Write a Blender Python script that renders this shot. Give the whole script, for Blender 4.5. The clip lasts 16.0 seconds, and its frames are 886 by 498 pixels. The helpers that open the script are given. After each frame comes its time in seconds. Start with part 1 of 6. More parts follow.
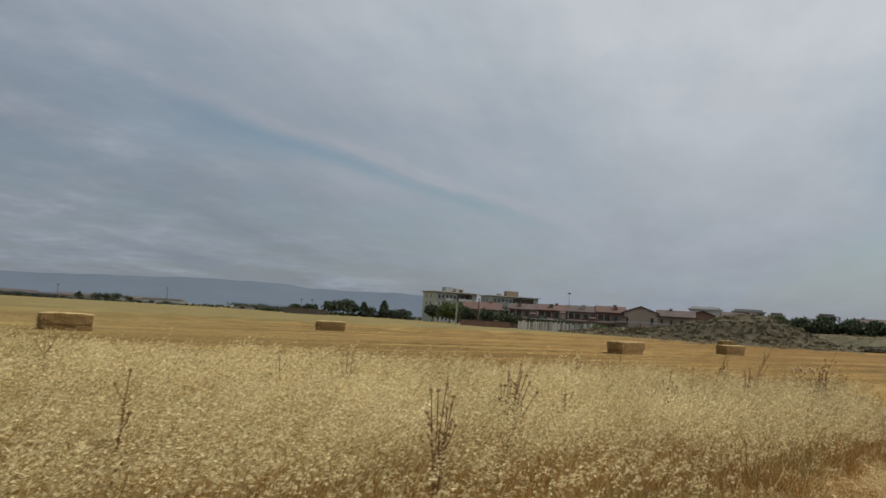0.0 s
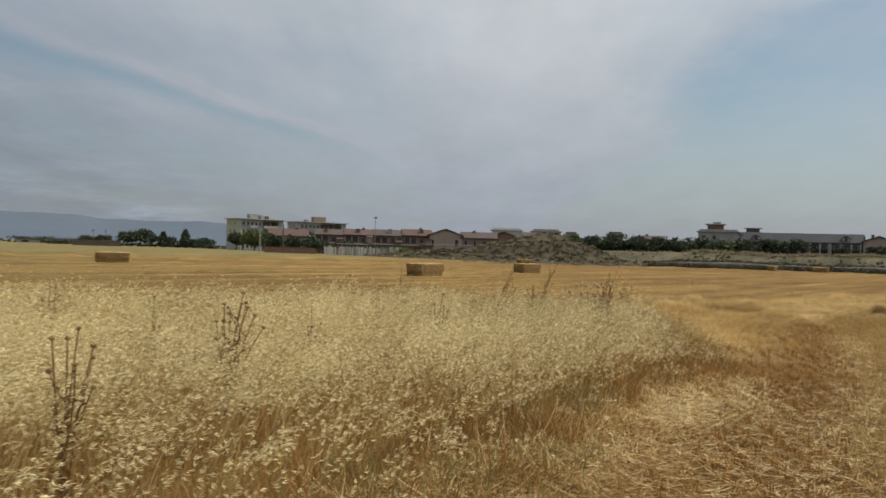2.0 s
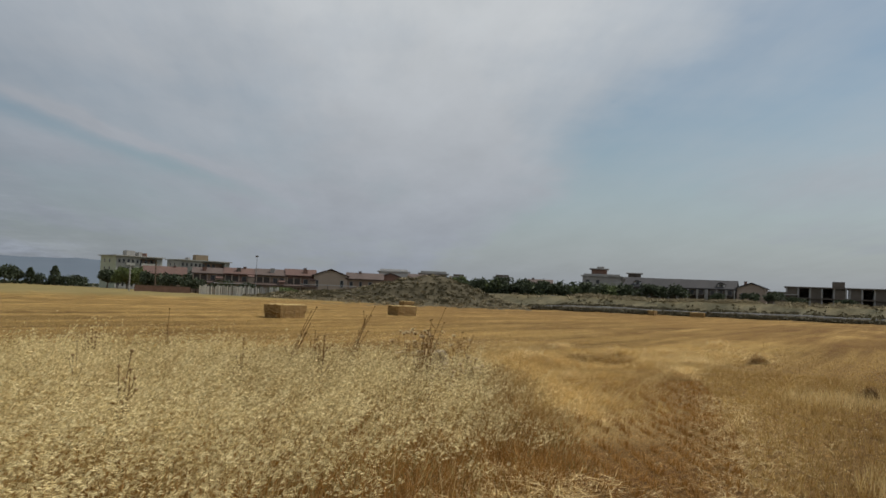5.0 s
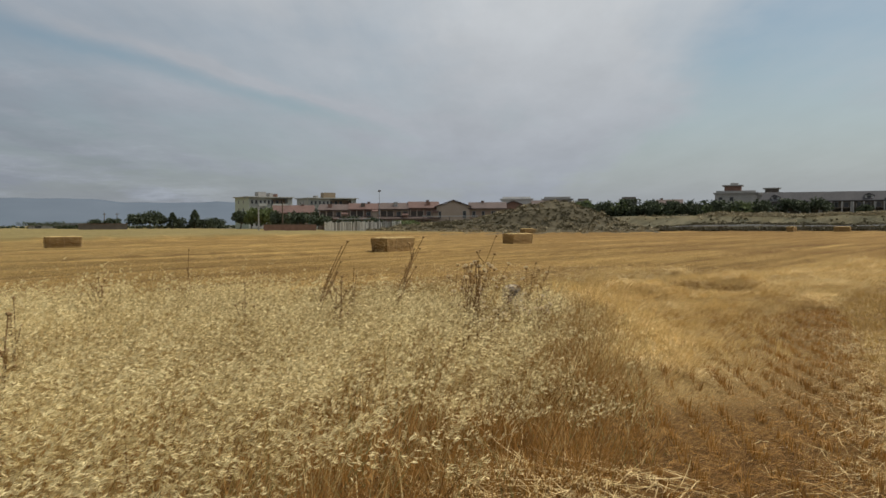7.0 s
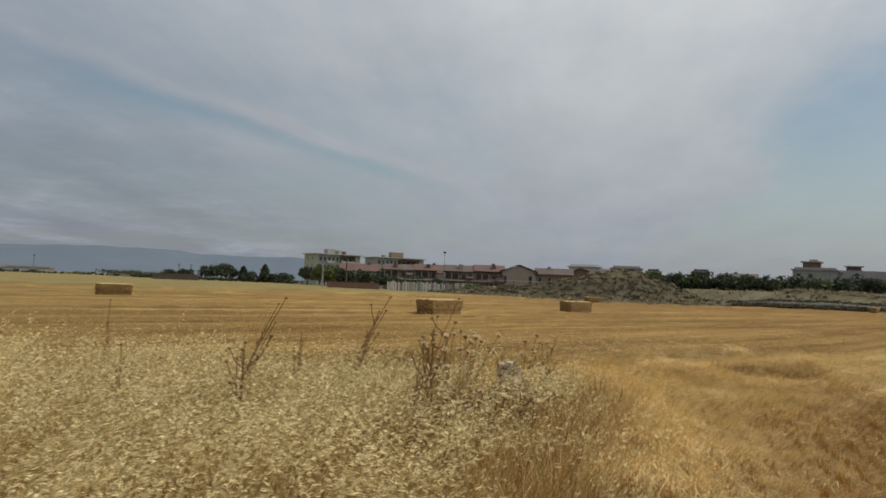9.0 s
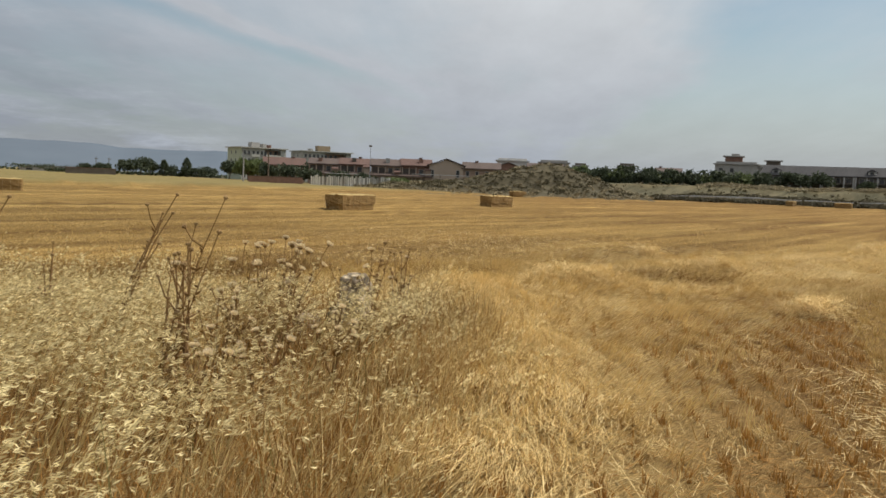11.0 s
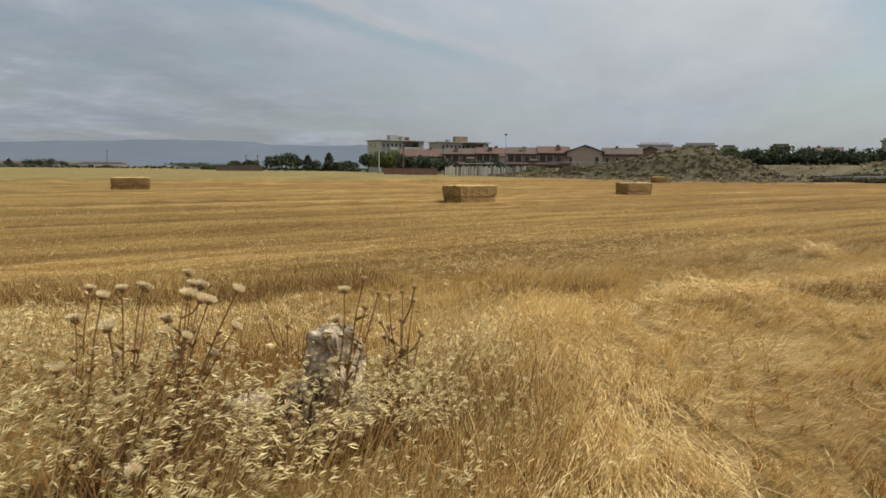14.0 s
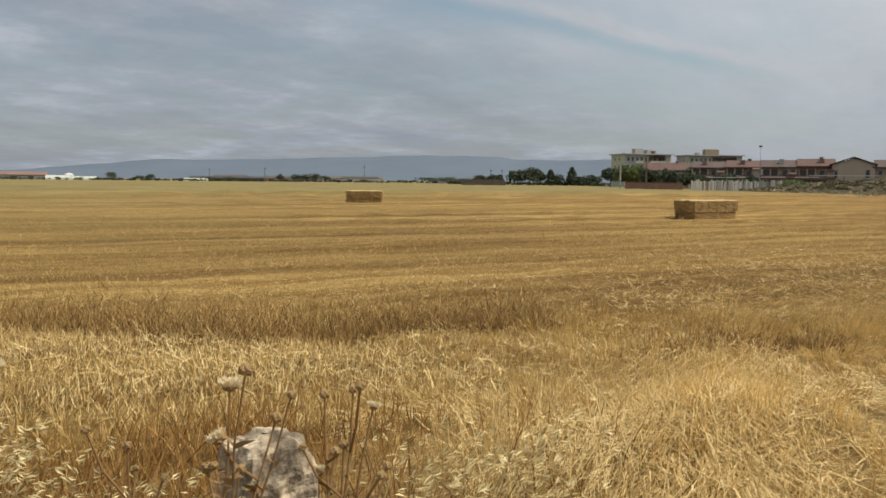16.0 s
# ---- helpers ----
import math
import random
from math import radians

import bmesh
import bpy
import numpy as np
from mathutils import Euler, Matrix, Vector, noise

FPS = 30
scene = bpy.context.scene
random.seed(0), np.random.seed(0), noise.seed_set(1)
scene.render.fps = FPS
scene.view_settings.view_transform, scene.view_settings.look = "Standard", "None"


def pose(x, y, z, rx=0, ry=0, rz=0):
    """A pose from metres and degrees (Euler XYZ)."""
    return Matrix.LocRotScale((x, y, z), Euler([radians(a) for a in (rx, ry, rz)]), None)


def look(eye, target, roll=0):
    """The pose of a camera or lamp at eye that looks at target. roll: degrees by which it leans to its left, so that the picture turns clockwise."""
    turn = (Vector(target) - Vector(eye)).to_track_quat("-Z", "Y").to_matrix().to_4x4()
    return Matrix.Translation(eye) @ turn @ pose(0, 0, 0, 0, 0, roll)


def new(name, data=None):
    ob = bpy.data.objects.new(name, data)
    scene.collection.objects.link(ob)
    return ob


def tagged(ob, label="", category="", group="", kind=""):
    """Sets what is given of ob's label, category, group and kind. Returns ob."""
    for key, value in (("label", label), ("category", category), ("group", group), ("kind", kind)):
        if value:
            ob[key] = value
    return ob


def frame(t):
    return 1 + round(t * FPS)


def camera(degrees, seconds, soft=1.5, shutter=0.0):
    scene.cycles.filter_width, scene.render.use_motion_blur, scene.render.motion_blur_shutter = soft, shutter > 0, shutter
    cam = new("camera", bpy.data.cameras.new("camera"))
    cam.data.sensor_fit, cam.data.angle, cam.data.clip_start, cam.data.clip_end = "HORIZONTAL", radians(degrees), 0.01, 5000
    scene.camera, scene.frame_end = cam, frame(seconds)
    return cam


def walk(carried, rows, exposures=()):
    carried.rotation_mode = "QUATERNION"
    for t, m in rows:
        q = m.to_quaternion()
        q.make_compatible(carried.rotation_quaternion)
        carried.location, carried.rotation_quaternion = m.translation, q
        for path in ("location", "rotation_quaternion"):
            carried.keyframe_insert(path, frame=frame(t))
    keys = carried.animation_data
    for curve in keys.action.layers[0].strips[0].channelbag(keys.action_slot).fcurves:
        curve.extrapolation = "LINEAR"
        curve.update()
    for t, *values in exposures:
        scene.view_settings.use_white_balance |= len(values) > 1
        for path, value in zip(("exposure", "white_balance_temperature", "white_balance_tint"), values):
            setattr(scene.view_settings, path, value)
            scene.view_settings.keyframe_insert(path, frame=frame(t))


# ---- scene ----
# ---- camera ----
cam = camera(55.0, 16.0, soft=1.55, shutter=0.15)
PATH = [
    (0, 0.000, 0.000, 1.600, 94.647, -3.379, -12.897),
    (0.5, 0.292, 0.461, 1.584, 93.622, -1.560, -16.703),
    (1, 0.623, 0.910, 1.576, 91.233, 0.011, -18.618),
    (1.5, 0.978, 1.309, 1.562, 90.776, -1.014, -20.249),
    (2, 1.411, 1.727, 1.549, 90.195, -1.694, -25.620),
    (2.5, 1.909, 2.156, 1.545, 90.669, -1.721, -31.545),
    (3, 2.402, 2.584, 1.564, 93.378, -2.113, -34.515),
    (3.2, 2.606, 2.757, 1.598, 94.000, -2.148, -35.095),
    (5.3, 4.756, 4.522, 1.551, 92.851, -2.487, -31.615),
    (5.5, 4.948, 4.688, 1.568, 92.533, -2.711, -29.259),
    (6, 5.427, 5.082, 1.566, 90.213, -1.087, -26.621),
    (6.5, 5.937, 5.429, 1.569, 88.908, 0.245, -25.075),
    (7, 6.447, 5.743, 1.548, 88.300, 0.285, -24.345),
    (7.5, 6.932, 6.066, 1.543, 88.218, -0.671, -23.765),
    (8, 7.384, 6.461, 1.532, 89.715, -1.560, -22.154),
    (8.5, 7.815, 6.888, 1.534, 93.682, -2.835, -18.094),
    (9, 8.298, 7.327, 1.510, 92.493, -2.229, -19.699),
    (9.5, 8.778, 7.731, 1.522, 87.751, -0.540, -24.618),
    (10, 9.205, 8.167, 1.537, 87.019, -1.920, -24.895),
    (12.3, 10.890, 10.164, 1.552, 83.310, -0.268, -21.797),
    (12.5, 11.031, 10.349, 1.567, 83.632, 0.221, -20.632),
    (13, 11.374, 10.866, 1.575, 83.647, 0.721, -17.045),
    (13.5, 11.665, 11.443, 1.559, 84.370, 0.083, -16.058),
    (14, 11.999, 12.055, 1.547, 84.618, -0.571, -14.981),
    (14.5, 12.364, 12.632, 1.551, 84.730, -0.379, -14.036),
    (15, 12.706, 13.160, 1.534, 84.839, -0.796, -9.865),
    (15.5, 12.989, 13.676, 1.495, 84.537, -0.801, -4.557),
    (16, 13.319, 14.164, 1.484, 85.430, -0.572, 1.354),
]
walk(cam, [(t, pose(*v)) for t, *v in PATH], exposures=((0, -0.24, 6150, 10), (0.5, -0.3, 6170, 10), (1.0, -0.23, 6200, 10), (1.5, -0.16, 6200, 10), (2.5, -0.06, 6250, 10), (3, -0.21, 6250, 10), (5.5, -0.27, 6270, 10), (7, -0.08, 6350, 10), (8, -0.12, 6350, 10), (9.5, -0.2, 6320, 10), (10, 0.02, 6370, 10), (12.5, 0.19, 6420, 10), (13.5, 0.16, 6420, 10), (14.5, 0.09, 6430, 10), (15, 0.09, 6430, 10), (16, 0.17, 6430, 10)))

# ---- world, sun ----
SUN_AZ, SUN_EL = 97.0, 55.0


def make_world():
    w = bpy.data.worlds.new("world")
    scene.world = w
    w.use_nodes = True
    nt = w.node_tree
    n, l = nt.nodes, nt.links
    n.clear()
    out, bg = n.new("ShaderNodeOutputWorld"), n.new("ShaderNodeBackground")
    l.new(bg.outputs[0], out.inputs[0])
    sky = n.new("ShaderNodeTexSky")
    sky.sky_type, sky.sun_disc = "NISHITA", False
    sky.sun_elevation, sky.sun_rotation = radians(SUN_EL), radians(SUN_AZ)
    sky.air_density, sky.dust_density, sky.ozone_density = 1.0, 1.5, 1.2

    def math_node(op, a, b=None, c=None):
        m = n.new("ShaderNodeMath")
        m.operation = op
        for i, v in enumerate((a, b, c)):
            if v is None:
                continue
            if isinstance(v, (int, float)):
                m.inputs[i].default_value = v
            else:
                l.new(v, m.inputs[i])
        return m.outputs[0]

    tc = n.new("ShaderNodeTexCoord")
    sep = n.new("ShaderNodeSeparateXYZ")
    l.new(tc.outputs["Generated"], sep.inputs[0])
    x, y, z = sep.outputs
    zz = math_node("ADD", math_node("MAXIMUM", z, 0.0), 0.12)
    ca, sa = math.cos(radians(28)), math.sin(radians(28))
    u = math_node("DIVIDE", math_node("SUBTRACT", math_node("MULTIPLY", x, ca), math_node("MULTIPLY", y, sa)), zz)
    v = math_node("DIVIDE", math_node("ADD", math_node("MULTIPLY", x, sa), math_node("MULTIPLY", y, ca)), zz)

    def cloud_noise(su, sv, off, detail, rough):
        c = n.new("ShaderNodeCombineXYZ")
        l.new(math_node("MULTIPLY", u, su), c.inputs[0])
        l.new(math_node("MULTIPLY", v, sv), c.inputs[1])
        c.inputs[2].default_value = off
        t = n.new("ShaderNodeTexNoise")
        t.inputs["Scale"].default_value = 1.0
        t.inputs["Detail"].default_value = detail
        t.inputs["Roughness"].default_value = rough
        l.new(c.outputs[0], t.inputs["Vector"])
        return t.outputs["Fac"]

    warp = cloud_noise(1.1, 0.8, 3.1, 5, 0.6)
    fine = cloud_noise(2.6, 0.7, 7.7, 7, 0.6)
    puff = cloud_noise(1.6, 1.6, 1.3, 8, 0.62)
    uw = math_node("ADD", u, math_node("MULTIPLY", math_node("SUBTRACT", warp, 0.5), 0.7))
    # veils of high cloud lie in long parallel lanes
    lane = n.new("ShaderNodeValToRGB")
    lane.color_ramp.interpolation = "EASE"
    pos = math_node("MULTIPLY_ADD", uw, 1 / 6.0, 4.0 / 6.0)
    l.new(pos, lane.inputs[0])
    stops = ((-4.0, 0.75), (-2.6, 0.75), (-1.9, 0.68), (-1.2, 0.74), (-0.6, 0.85), (0.0, 1.05), (0.42, 1.0), (0.62, 0.82), (0.95, 0.3), (1.35, 0.22), (1.65, 0.4), (1.9, 0.6))
    els = lane.color_ramp.elements
    while len(els) < len(stops):
        els.new(0.5)
    for e, (su, val) in zip(els, stops):
        e.position, e.color = (su + 4) / 6, (val, val, val, 1)
    cover = math_node("ADD", lane.outputs[0], math_node("MULTIPLY", math_node("SUBTRACT", fine, 0.5), 0.75))
    cover = math_node("ADD", cover, math_node("MULTIPLY", math_node("SUBTRACT", cloud_noise(0.75, 0.95, 5.2, 4, 0.55), 0.5), 0.9))
    # one old vapour trail, a pale thread with a clear gap along its lower side
    tc_, ts_ = math.cos(radians(35)), math.sin(radians(35))
    px, py = math_node("DIVIDE", x, zz), math_node("DIVIDE", y, zz)
    across = math_node("SUBTRACT", math_node("MULTIPLY", py, tc_), math_node("MULTIPLY", px, ts_))
    across = math_node("ADD", across, math_node("MULTIPLY", math_node("SUBTRACT", warp, 0.5), 0.42))
    along = math_node("ADD", math_node("MULTIPLY", px, tc_), math_node("MULTIPLY", py, ts_))

    def bell(value, centre, width):
        q = math_node("DIVIDE", math_node("SUBTRACT", value, centre), width)
        return math_node("POWER", 2.718, math_node("MULTIPLY", math_node("MULTIPLY", q, q), -1.0))

    length = bell(along, 2.5, 1.1)
    cover = math_node("ADD", cover, math_node("MULTIPLY", math_node("MULTIPLY", bell(across, 2.36, 0.07), length), 0.4))
    cover = math_node("SUBTRACT", cover, math_node("MULTIPLY", math_node("MULTIPLY", bell(across, 2.5, 0.1), length), 0.5))
    # low grey cumulus over the hills
    west = n.new("ShaderNodeMapRange")
    west.inputs["From Min"].default_value, west.inputs["From Max"].default_value = -1.0, -2.3
    l.new(u, west.inputs["Value"])
    lump = n.new("ShaderNodeMapRange")
    lump.inputs["From Min"].default_value, lump.inputs["From Max"].default_value = 0.42, 0.66
    l.new(puff, lump.inputs["Value"])
    lump_fac = math_node("MULTIPLY", west.outputs[0], lump.outputs[0])
    cover = math_node("ADD", cover, math_node("MULTIPLY", lump_fac, 0.25))
    # haze closes in at the horizon
    haze = n.new("ShaderNodeMapRange")
    haze.inputs["From Min"].default_value, haze.inputs["From Max"].default_value = 0.2, 0.0
    l.new(z, haze.inputs["Value"])
    cover = math_node("MAXIMUM", cover, math_node("MULTIPLY", haze.outputs[0], 0.95))
    clamp = n.new("ShaderNodeClamp")
    l.new(cover, clamp.inputs[0])
    cloud = n.new("ShaderNodeMixRGB")
    cloud.inputs[1].default_value = (0.345, 0.372, 0.412, 1)
    cloud.inputs[2].default_value = (0.65, 0.667, 0.67, 1)
    glow = n.new("ShaderNodeMapRange")
    glow.inputs["From Min"].default_value, glow.inputs["From Max"].default_value = 0.02, 0.32
    l.new(z, glow.inputs["Value"])
    side = n.new("ShaderNodeMapRange")
    side.inputs["From Min"].default_value, side.inputs["From Max"].default_value = -2.3, 0.1
    l.new(u, side.inputs["Value"])
    l.new(math_node("MULTIPLY", glow.outputs[0], side.outputs[0]), cloud.inputs[0])
    grey = n.new("ShaderNodeMixRGB")
    grey.blend_type = "MULTIPLY"
    grey.inputs[2].default_value = (0.76, 0.765, 0.79, 1)
    l.new(math_node("MULTIPLY", math_node("SUBTRACT", 1.0, lump.outputs[0]), west.outputs[0]), grey.inputs[0])
    l.new(cloud.outputs[0], grey.inputs[1])
    mottle = n.new("ShaderNodeMapRange")
    mottle.inputs["From Min"].default_value, mottle.inputs["From Max"].default_value = 0.3, 0.7
    mottle.inputs["To Min"].default_value, mottle.inputs["To Max"].default_value = 0.94, 1.06
    l.new(cloud_noise(3.2, 1.3, 11.0, 8, 0.62), mottle.inputs["Value"])
    crown = n.new("ShaderNodeMapRange")
    crown.inputs["From Min"].default_value, crown.inputs["From Max"].default_value = 0.56, 0.68
    crown.inputs["To Max"].default_value = 0.09
    l.new(puff, crown.inputs["Value"])
    bright = math_node("ADD", mottle.outputs[0], math_node("MULTIPLY", crown.outputs[0], west.outputs[0]))
    shaded = n.new("ShaderNodeMixRGB")
    shaded.blend_type = "MULTIPLY"
    shaded.inputs[0].default_value = 1.0
    l.new(grey.outputs[0], shaded.inputs[1])
    l.new(bright, shaded.inputs[2])
    dim = n.new("ShaderNodeMixRGB")
    dim.blend_type = "MULTIPLY"
    dim.inputs[0].default_value = 1.0
    dim.inputs[2].default_value = (0.092, 0.0935, 0.083, 1)
    l.new(sky.outputs[0], dim.inputs[1])
    mix = n.new("ShaderNodeMixRGB")
    l.new(clamp.outputs[0], mix.inputs[0])
    l.new(dim.outputs[0], mix.inputs[1])
    l.new(shaded.outputs[0], mix.inputs[2])
    l.new(mix.outputs[0], bg.inputs[0])
    bg.inputs[1].default_value = 1.0


make_world()
sun = new("sun", bpy.data.lights.new("sun", "SUN"))
sun.data.energy, sun.data.angle, sun.data.color = 3.8, radians(1.5), (1.0, 0.94, 0.84)
sd = Vector((math.sin(radians(SUN_AZ)) * math.cos(radians(SUN_EL)), math.cos(radians(SUN_AZ)) * math.cos(radians(SUN_EL)), math.sin(radians(SUN_EL))))
sun.matrix_world = look(sd * 60, (0, 0, 0))


# ---- materials ----
def material(name, col_a, col_b, scale=6.0, rough=0.85, bump=0.3, detail=5, island=0.0, object_random=0.0, through_light=0.0, stretch=(1, 1, 1), turn=0.0, gain=1.0, coarse=0.25, metal=0.0, spec=0.3):
    """Two tones mixed by fine and coarse noise; island / object_random vary whole pieces; through_light lets thin blades glow when lit from behind."""
    m = bpy.data.materials.new(name)
    m.use_nodes = True
    nt = m.node_tree
    n, l = nt.nodes, nt.links
    b = n["Principled BSDF"]
    b.inputs["Roughness"].default_value = rough
    b.inputs["Metallic"].default_value = metal
    b.inputs["Specular IOR Level"].default_value = spec
    tc = n.new("ShaderNodeTexCoord")
    mp = n.new("ShaderNodeMapping")
    mp.inputs["Scale"].default_value = stretch
    rt_ = n.new("ShaderNodeMapping")
    rt_.inputs["Rotation"].default_value = (0, 0, turn)
    l.new(tc.outputs["Object"], rt_.inputs[0])
    l.new(rt_.outputs[0], mp.inputs[0])
    t1, t2 = n.new("ShaderNodeTexNoise"), n.new("ShaderNodeTexNoise")
    for t, s in ((t1, scale), (t2, scale * coarse * 0.4)):
        t.inputs["Scale"].default_value = s
        t.inputs["Detail"].default_value = detail
        l.new(mp.outputs[0], t.inputs["Vector"])
    add = n.new("ShaderNodeMath")
    add.operation = "MULTIPLY_ADD"
    add.inputs[1].default_value, add.inputs[2].default_value = 1.1, -0.3
    l.new(t1.outputs["Fac"], add.inputs[0])
    add2 = n.new("ShaderNodeMath")
    add2.operation = "MULTIPLY_ADD"
    add2.inputs[1].default_value = 0.9
    l.new(t2.outputs["Fac"], add2.inputs[0])
    l.new(add.outputs[0], add2.inputs[2])
    last = add2.outputs[0]
    for amount, node, socket in ((island, "ShaderNodeNewGeometry", "Random Per Island"), (object_random, "ShaderNodeObjectInfo", "Random")):
        if amount:
            g = n.new(node)
            r = n.new("ShaderNodeMath")
            r.operation = "MULTIPLY_ADD"
            r.inputs[1].default_value = amount
            l.new(g.outputs[socket], r.inputs[0])
            s = n.new("ShaderNodeMath")
            s.operation = "SUBTRACT"
            s.inputs[1].default_value = amount * 0.5
            l.new(last, s.inputs[0])
            l.new(s.outputs[0], r.inputs[2])
            last = r.outputs[0]
    if gain != 1.0:
        gn = n.new("ShaderNodeMath")
        gn.operation = "MULTIPLY_ADD"
        gn.inputs[1].default_value, gn.inputs[2].default_value = gain, 0.6 - 0.6 * gain
        l.new(last, gn.inputs[0])
        last = gn.outputs[0]
    mix = n.new("ShaderNodeMixRGB")
    mix.use_clamp = True
    mix.inputs[1].default_value, mix.inputs[2].default_value = (*col_a, 1), (*col_b, 1)
    cl = n.new("ShaderNodeClamp")
    l.new(last, cl.inputs[0])
    l.new(cl.outputs[0], mix.inputs[0])
    l.new(mix.outputs[0], b.inputs["Base Color"])
    if bump:
        bp = n.new("ShaderNodeBump")
        bp.inputs["Strength"].default_value = bump
        bp.inputs["Distance"].default_value = 0.3 / scale
        l.new(t1.outputs["Fac"], bp.inputs["Height"])
        l.new(bp.outputs[0], b.inputs["Normal"])
    if through_light:
        tr = n.new("ShaderNodeBsdfTranslucent")
        l.new(mix.outputs[0], tr.inputs[0])
        ms = n.new("ShaderNodeMixShader")
        ms.inputs[0].default_value = through_light
        l.new(b.outputs[0], ms.inputs[1])
        l.new(tr.outputs[0], ms.inputs[2])
        l.new(ms.outputs[0], n["Material Output"].inputs[0])
    return m


def stone_material():
    """Pitted limestone with dark lichen and chalky white breaks."""
    m = bpy.data.materials.new("limestone")
    m.use_nodes = True
    nt = m.node_tree
    n, l = nt.nodes, nt.links
    b = n["Principled BSDF"]
    b.inputs["Roughness"].default_value = 0.95
    b.inputs["Specular IOR Level"].default_value = 0.02
    tc = n.new("ShaderNodeTexCoord")
    facs = []
    for scale, detail, dist in ((7.0, 9, 0.6), (22.0, 8, 0.3), (60.0, 4, 0.0)):
        t = n.new("ShaderNodeTexNoise")
        t.inputs["Scale"].default_value, t.inputs["Detail"].default_value, t.inputs["Distortion"].default_value = scale, detail, dist
        l.new(tc.outputs["Object"], t.inputs["Vector"])
        facs.append(t.outputs["Fac"])
    ramps = []
    for fac, stops in ((facs[0], ((0.34, (0.13, 0.107, 0.08)), (0.46, (0.27, 0.223, 0.163)), (0.57, (0.43, 0.355, 0.26)), (0.69, (0.68, 0.57, 0.42)))),
                       (facs[1], ((0.36, (0.55, 0.52, 0.48)), (0.49, (0.92, 0.9, 0.86)), (0.62, (1.35, 1.3, 1.2))))):
        r = n.new("ShaderNodeValToRGB")
        e = r.color_ramp.elements
        while len(e) < len(stops):
            e.new(0.5)
        for el, (p, c) in zip(e, stops):
            el.position, el.color = p, (*c, 1)
        l.new(fac, r.inputs[0])
        ramps.append(r.outputs[0])
    mix = n.new("ShaderNodeMixRGB")
    mix.blend_type = "MULTIPLY"
    mix.inputs[0].default_value = 1.0
    l.new(ramps[0], mix.inputs[1])
    l.new(ramps[1], mix.inputs[2])
    l.new(mix.outputs[0], b.inputs["Base Color"])
    add = n.new("ShaderNodeMath")
    l.new(facs[1], add.inputs[0])
    l.new(facs[2], add.inputs[1])
    bp = n.new("ShaderNodeBump")
    bp.inputs["Strength"].default_value, bp.inputs["Distance"].default_value = 0.8, 0.012
    l.new(add.outputs[0], bp.inputs["Height"])
    l.new(bp.outputs[0], b.inputs["Normal"])
    return m


M_OAT = material("oat_spikelet", (0.33, 0.225, 0.076), (0.95, 0.805, 0.43), 1.1, 0.6, 0, 5, island=0.7, through_light=0.34, gain=1.9)
M_OATSTEM = material("oat_stem", (0.34, 0.225, 0.08), (0.66, 0.495, 0.21), 0.9, 0.7, 0, 3, island=0.8, through_light=0.25)
M_WEED = material("weed_blade", (0.125, 0.058, 0.016), (0.43, 0.235, 0.064), 0.9, 0.8, 0, 3, island=0.9, through_light=0.25)
M_GREEN = material("green_blade", (0.14, 0.125, 0.045), (0.33, 0.28, 0.10), 0.7, 0.8, 0, 3, island=0.8, through_light=0.3)
M_TUFT = material("green_tuft_blade", (0.085, 0.09, 0.034), (0.21, 0.20, 0.075), 0.7, 0.8, 0, 3, island=0.8, through_light=0.3)
M_STUBBLE = material("stubble_blade", (0.25, 0.14, 0.04), (0.60, 0.415, 0.15), 1.0, 0.75, 0, 6, island=0.75, through_light=0.2, stretch=(0.07, 0.8, 1), turn=radians(-29))
M_REDSTUB = material("brown_stubble_blade", (0.175, 0.08, 0.018), (0.46, 0.245, 0.06), 0.5, 0.75, 0, 4, island=0.9, through_light=0.2)
M_STRAW = material("loose_straw", (0.44, 0.295, 0.10), (0.84, 0.65, 0.31), 0.6, 0.55, 0, 4, island=0.9, through_light=0.15)
# two tones of one straw: shade painted into the sides, sunlight into the tops
M_BALESHADE = material("bale_shade_straw", (0.105, 0.06, 0.02), (0.29, 0.182, 0.067), 7.0, 0.9, 0.9, 8, stretch=(0.7, 0.7, 3.2))
M_BALELIT = material("bale_lit_straw", (0.32, 0.215, 0.08), (0.52, 0.38, 0.16), 9.0, 0.9, 0.9, 8)
M_TWINE = material("twine", (0.30, 0.22, 0.10), (0.42, 0.32, 0.16), 20, 0.8, 0.1)
M_STONE = stone_material()
M_SHADESTONE = material("dark_shaded_stone", (0.045, 0.035, 0.024), (0.14, 0.112, 0.078), 9.0, 0.95, 1.0, 8)
M_POLY = material("cloudy_plastic", (0.40, 0.41, 0.33), (0.52, 0.52, 0.43), 0.3, 0.5, 0)
# for dark clumps, and for shade painted into rows and hollows
M_DARKSHADE = material("dark_shade_stalk", (0.135, 0.073, 0.023), (0.31, 0.182, 0.06), 0.7, 0.8, 0, 3, island=0.9, through_light=0.2)
M_THSTEM = material("thistle_stem", (0.13, 0.073, 0.028), (0.27, 0.155, 0.058), 25, 0.85, 0.2)
M_THHEAD = material("thistle_bulb", (0.17, 0.10, 0.04), (0.36, 0.235, 0.10), 60, 0.85, 0.6, object_random=0.5)
M_THTUFT = material("thistle_tuft", (0.72, 0.59, 0.37), (0.92, 0.80, 0.56), 50, 0.9, 0.3, island=0.6, through_light=0.3)
M_LEAFDARK = material("dark_foliage", (0.03, 0.04, 0.024), (0.068, 0.083, 0.042), 0.5, 0.7, 0, 4, island=0.8, through_light=0.2)
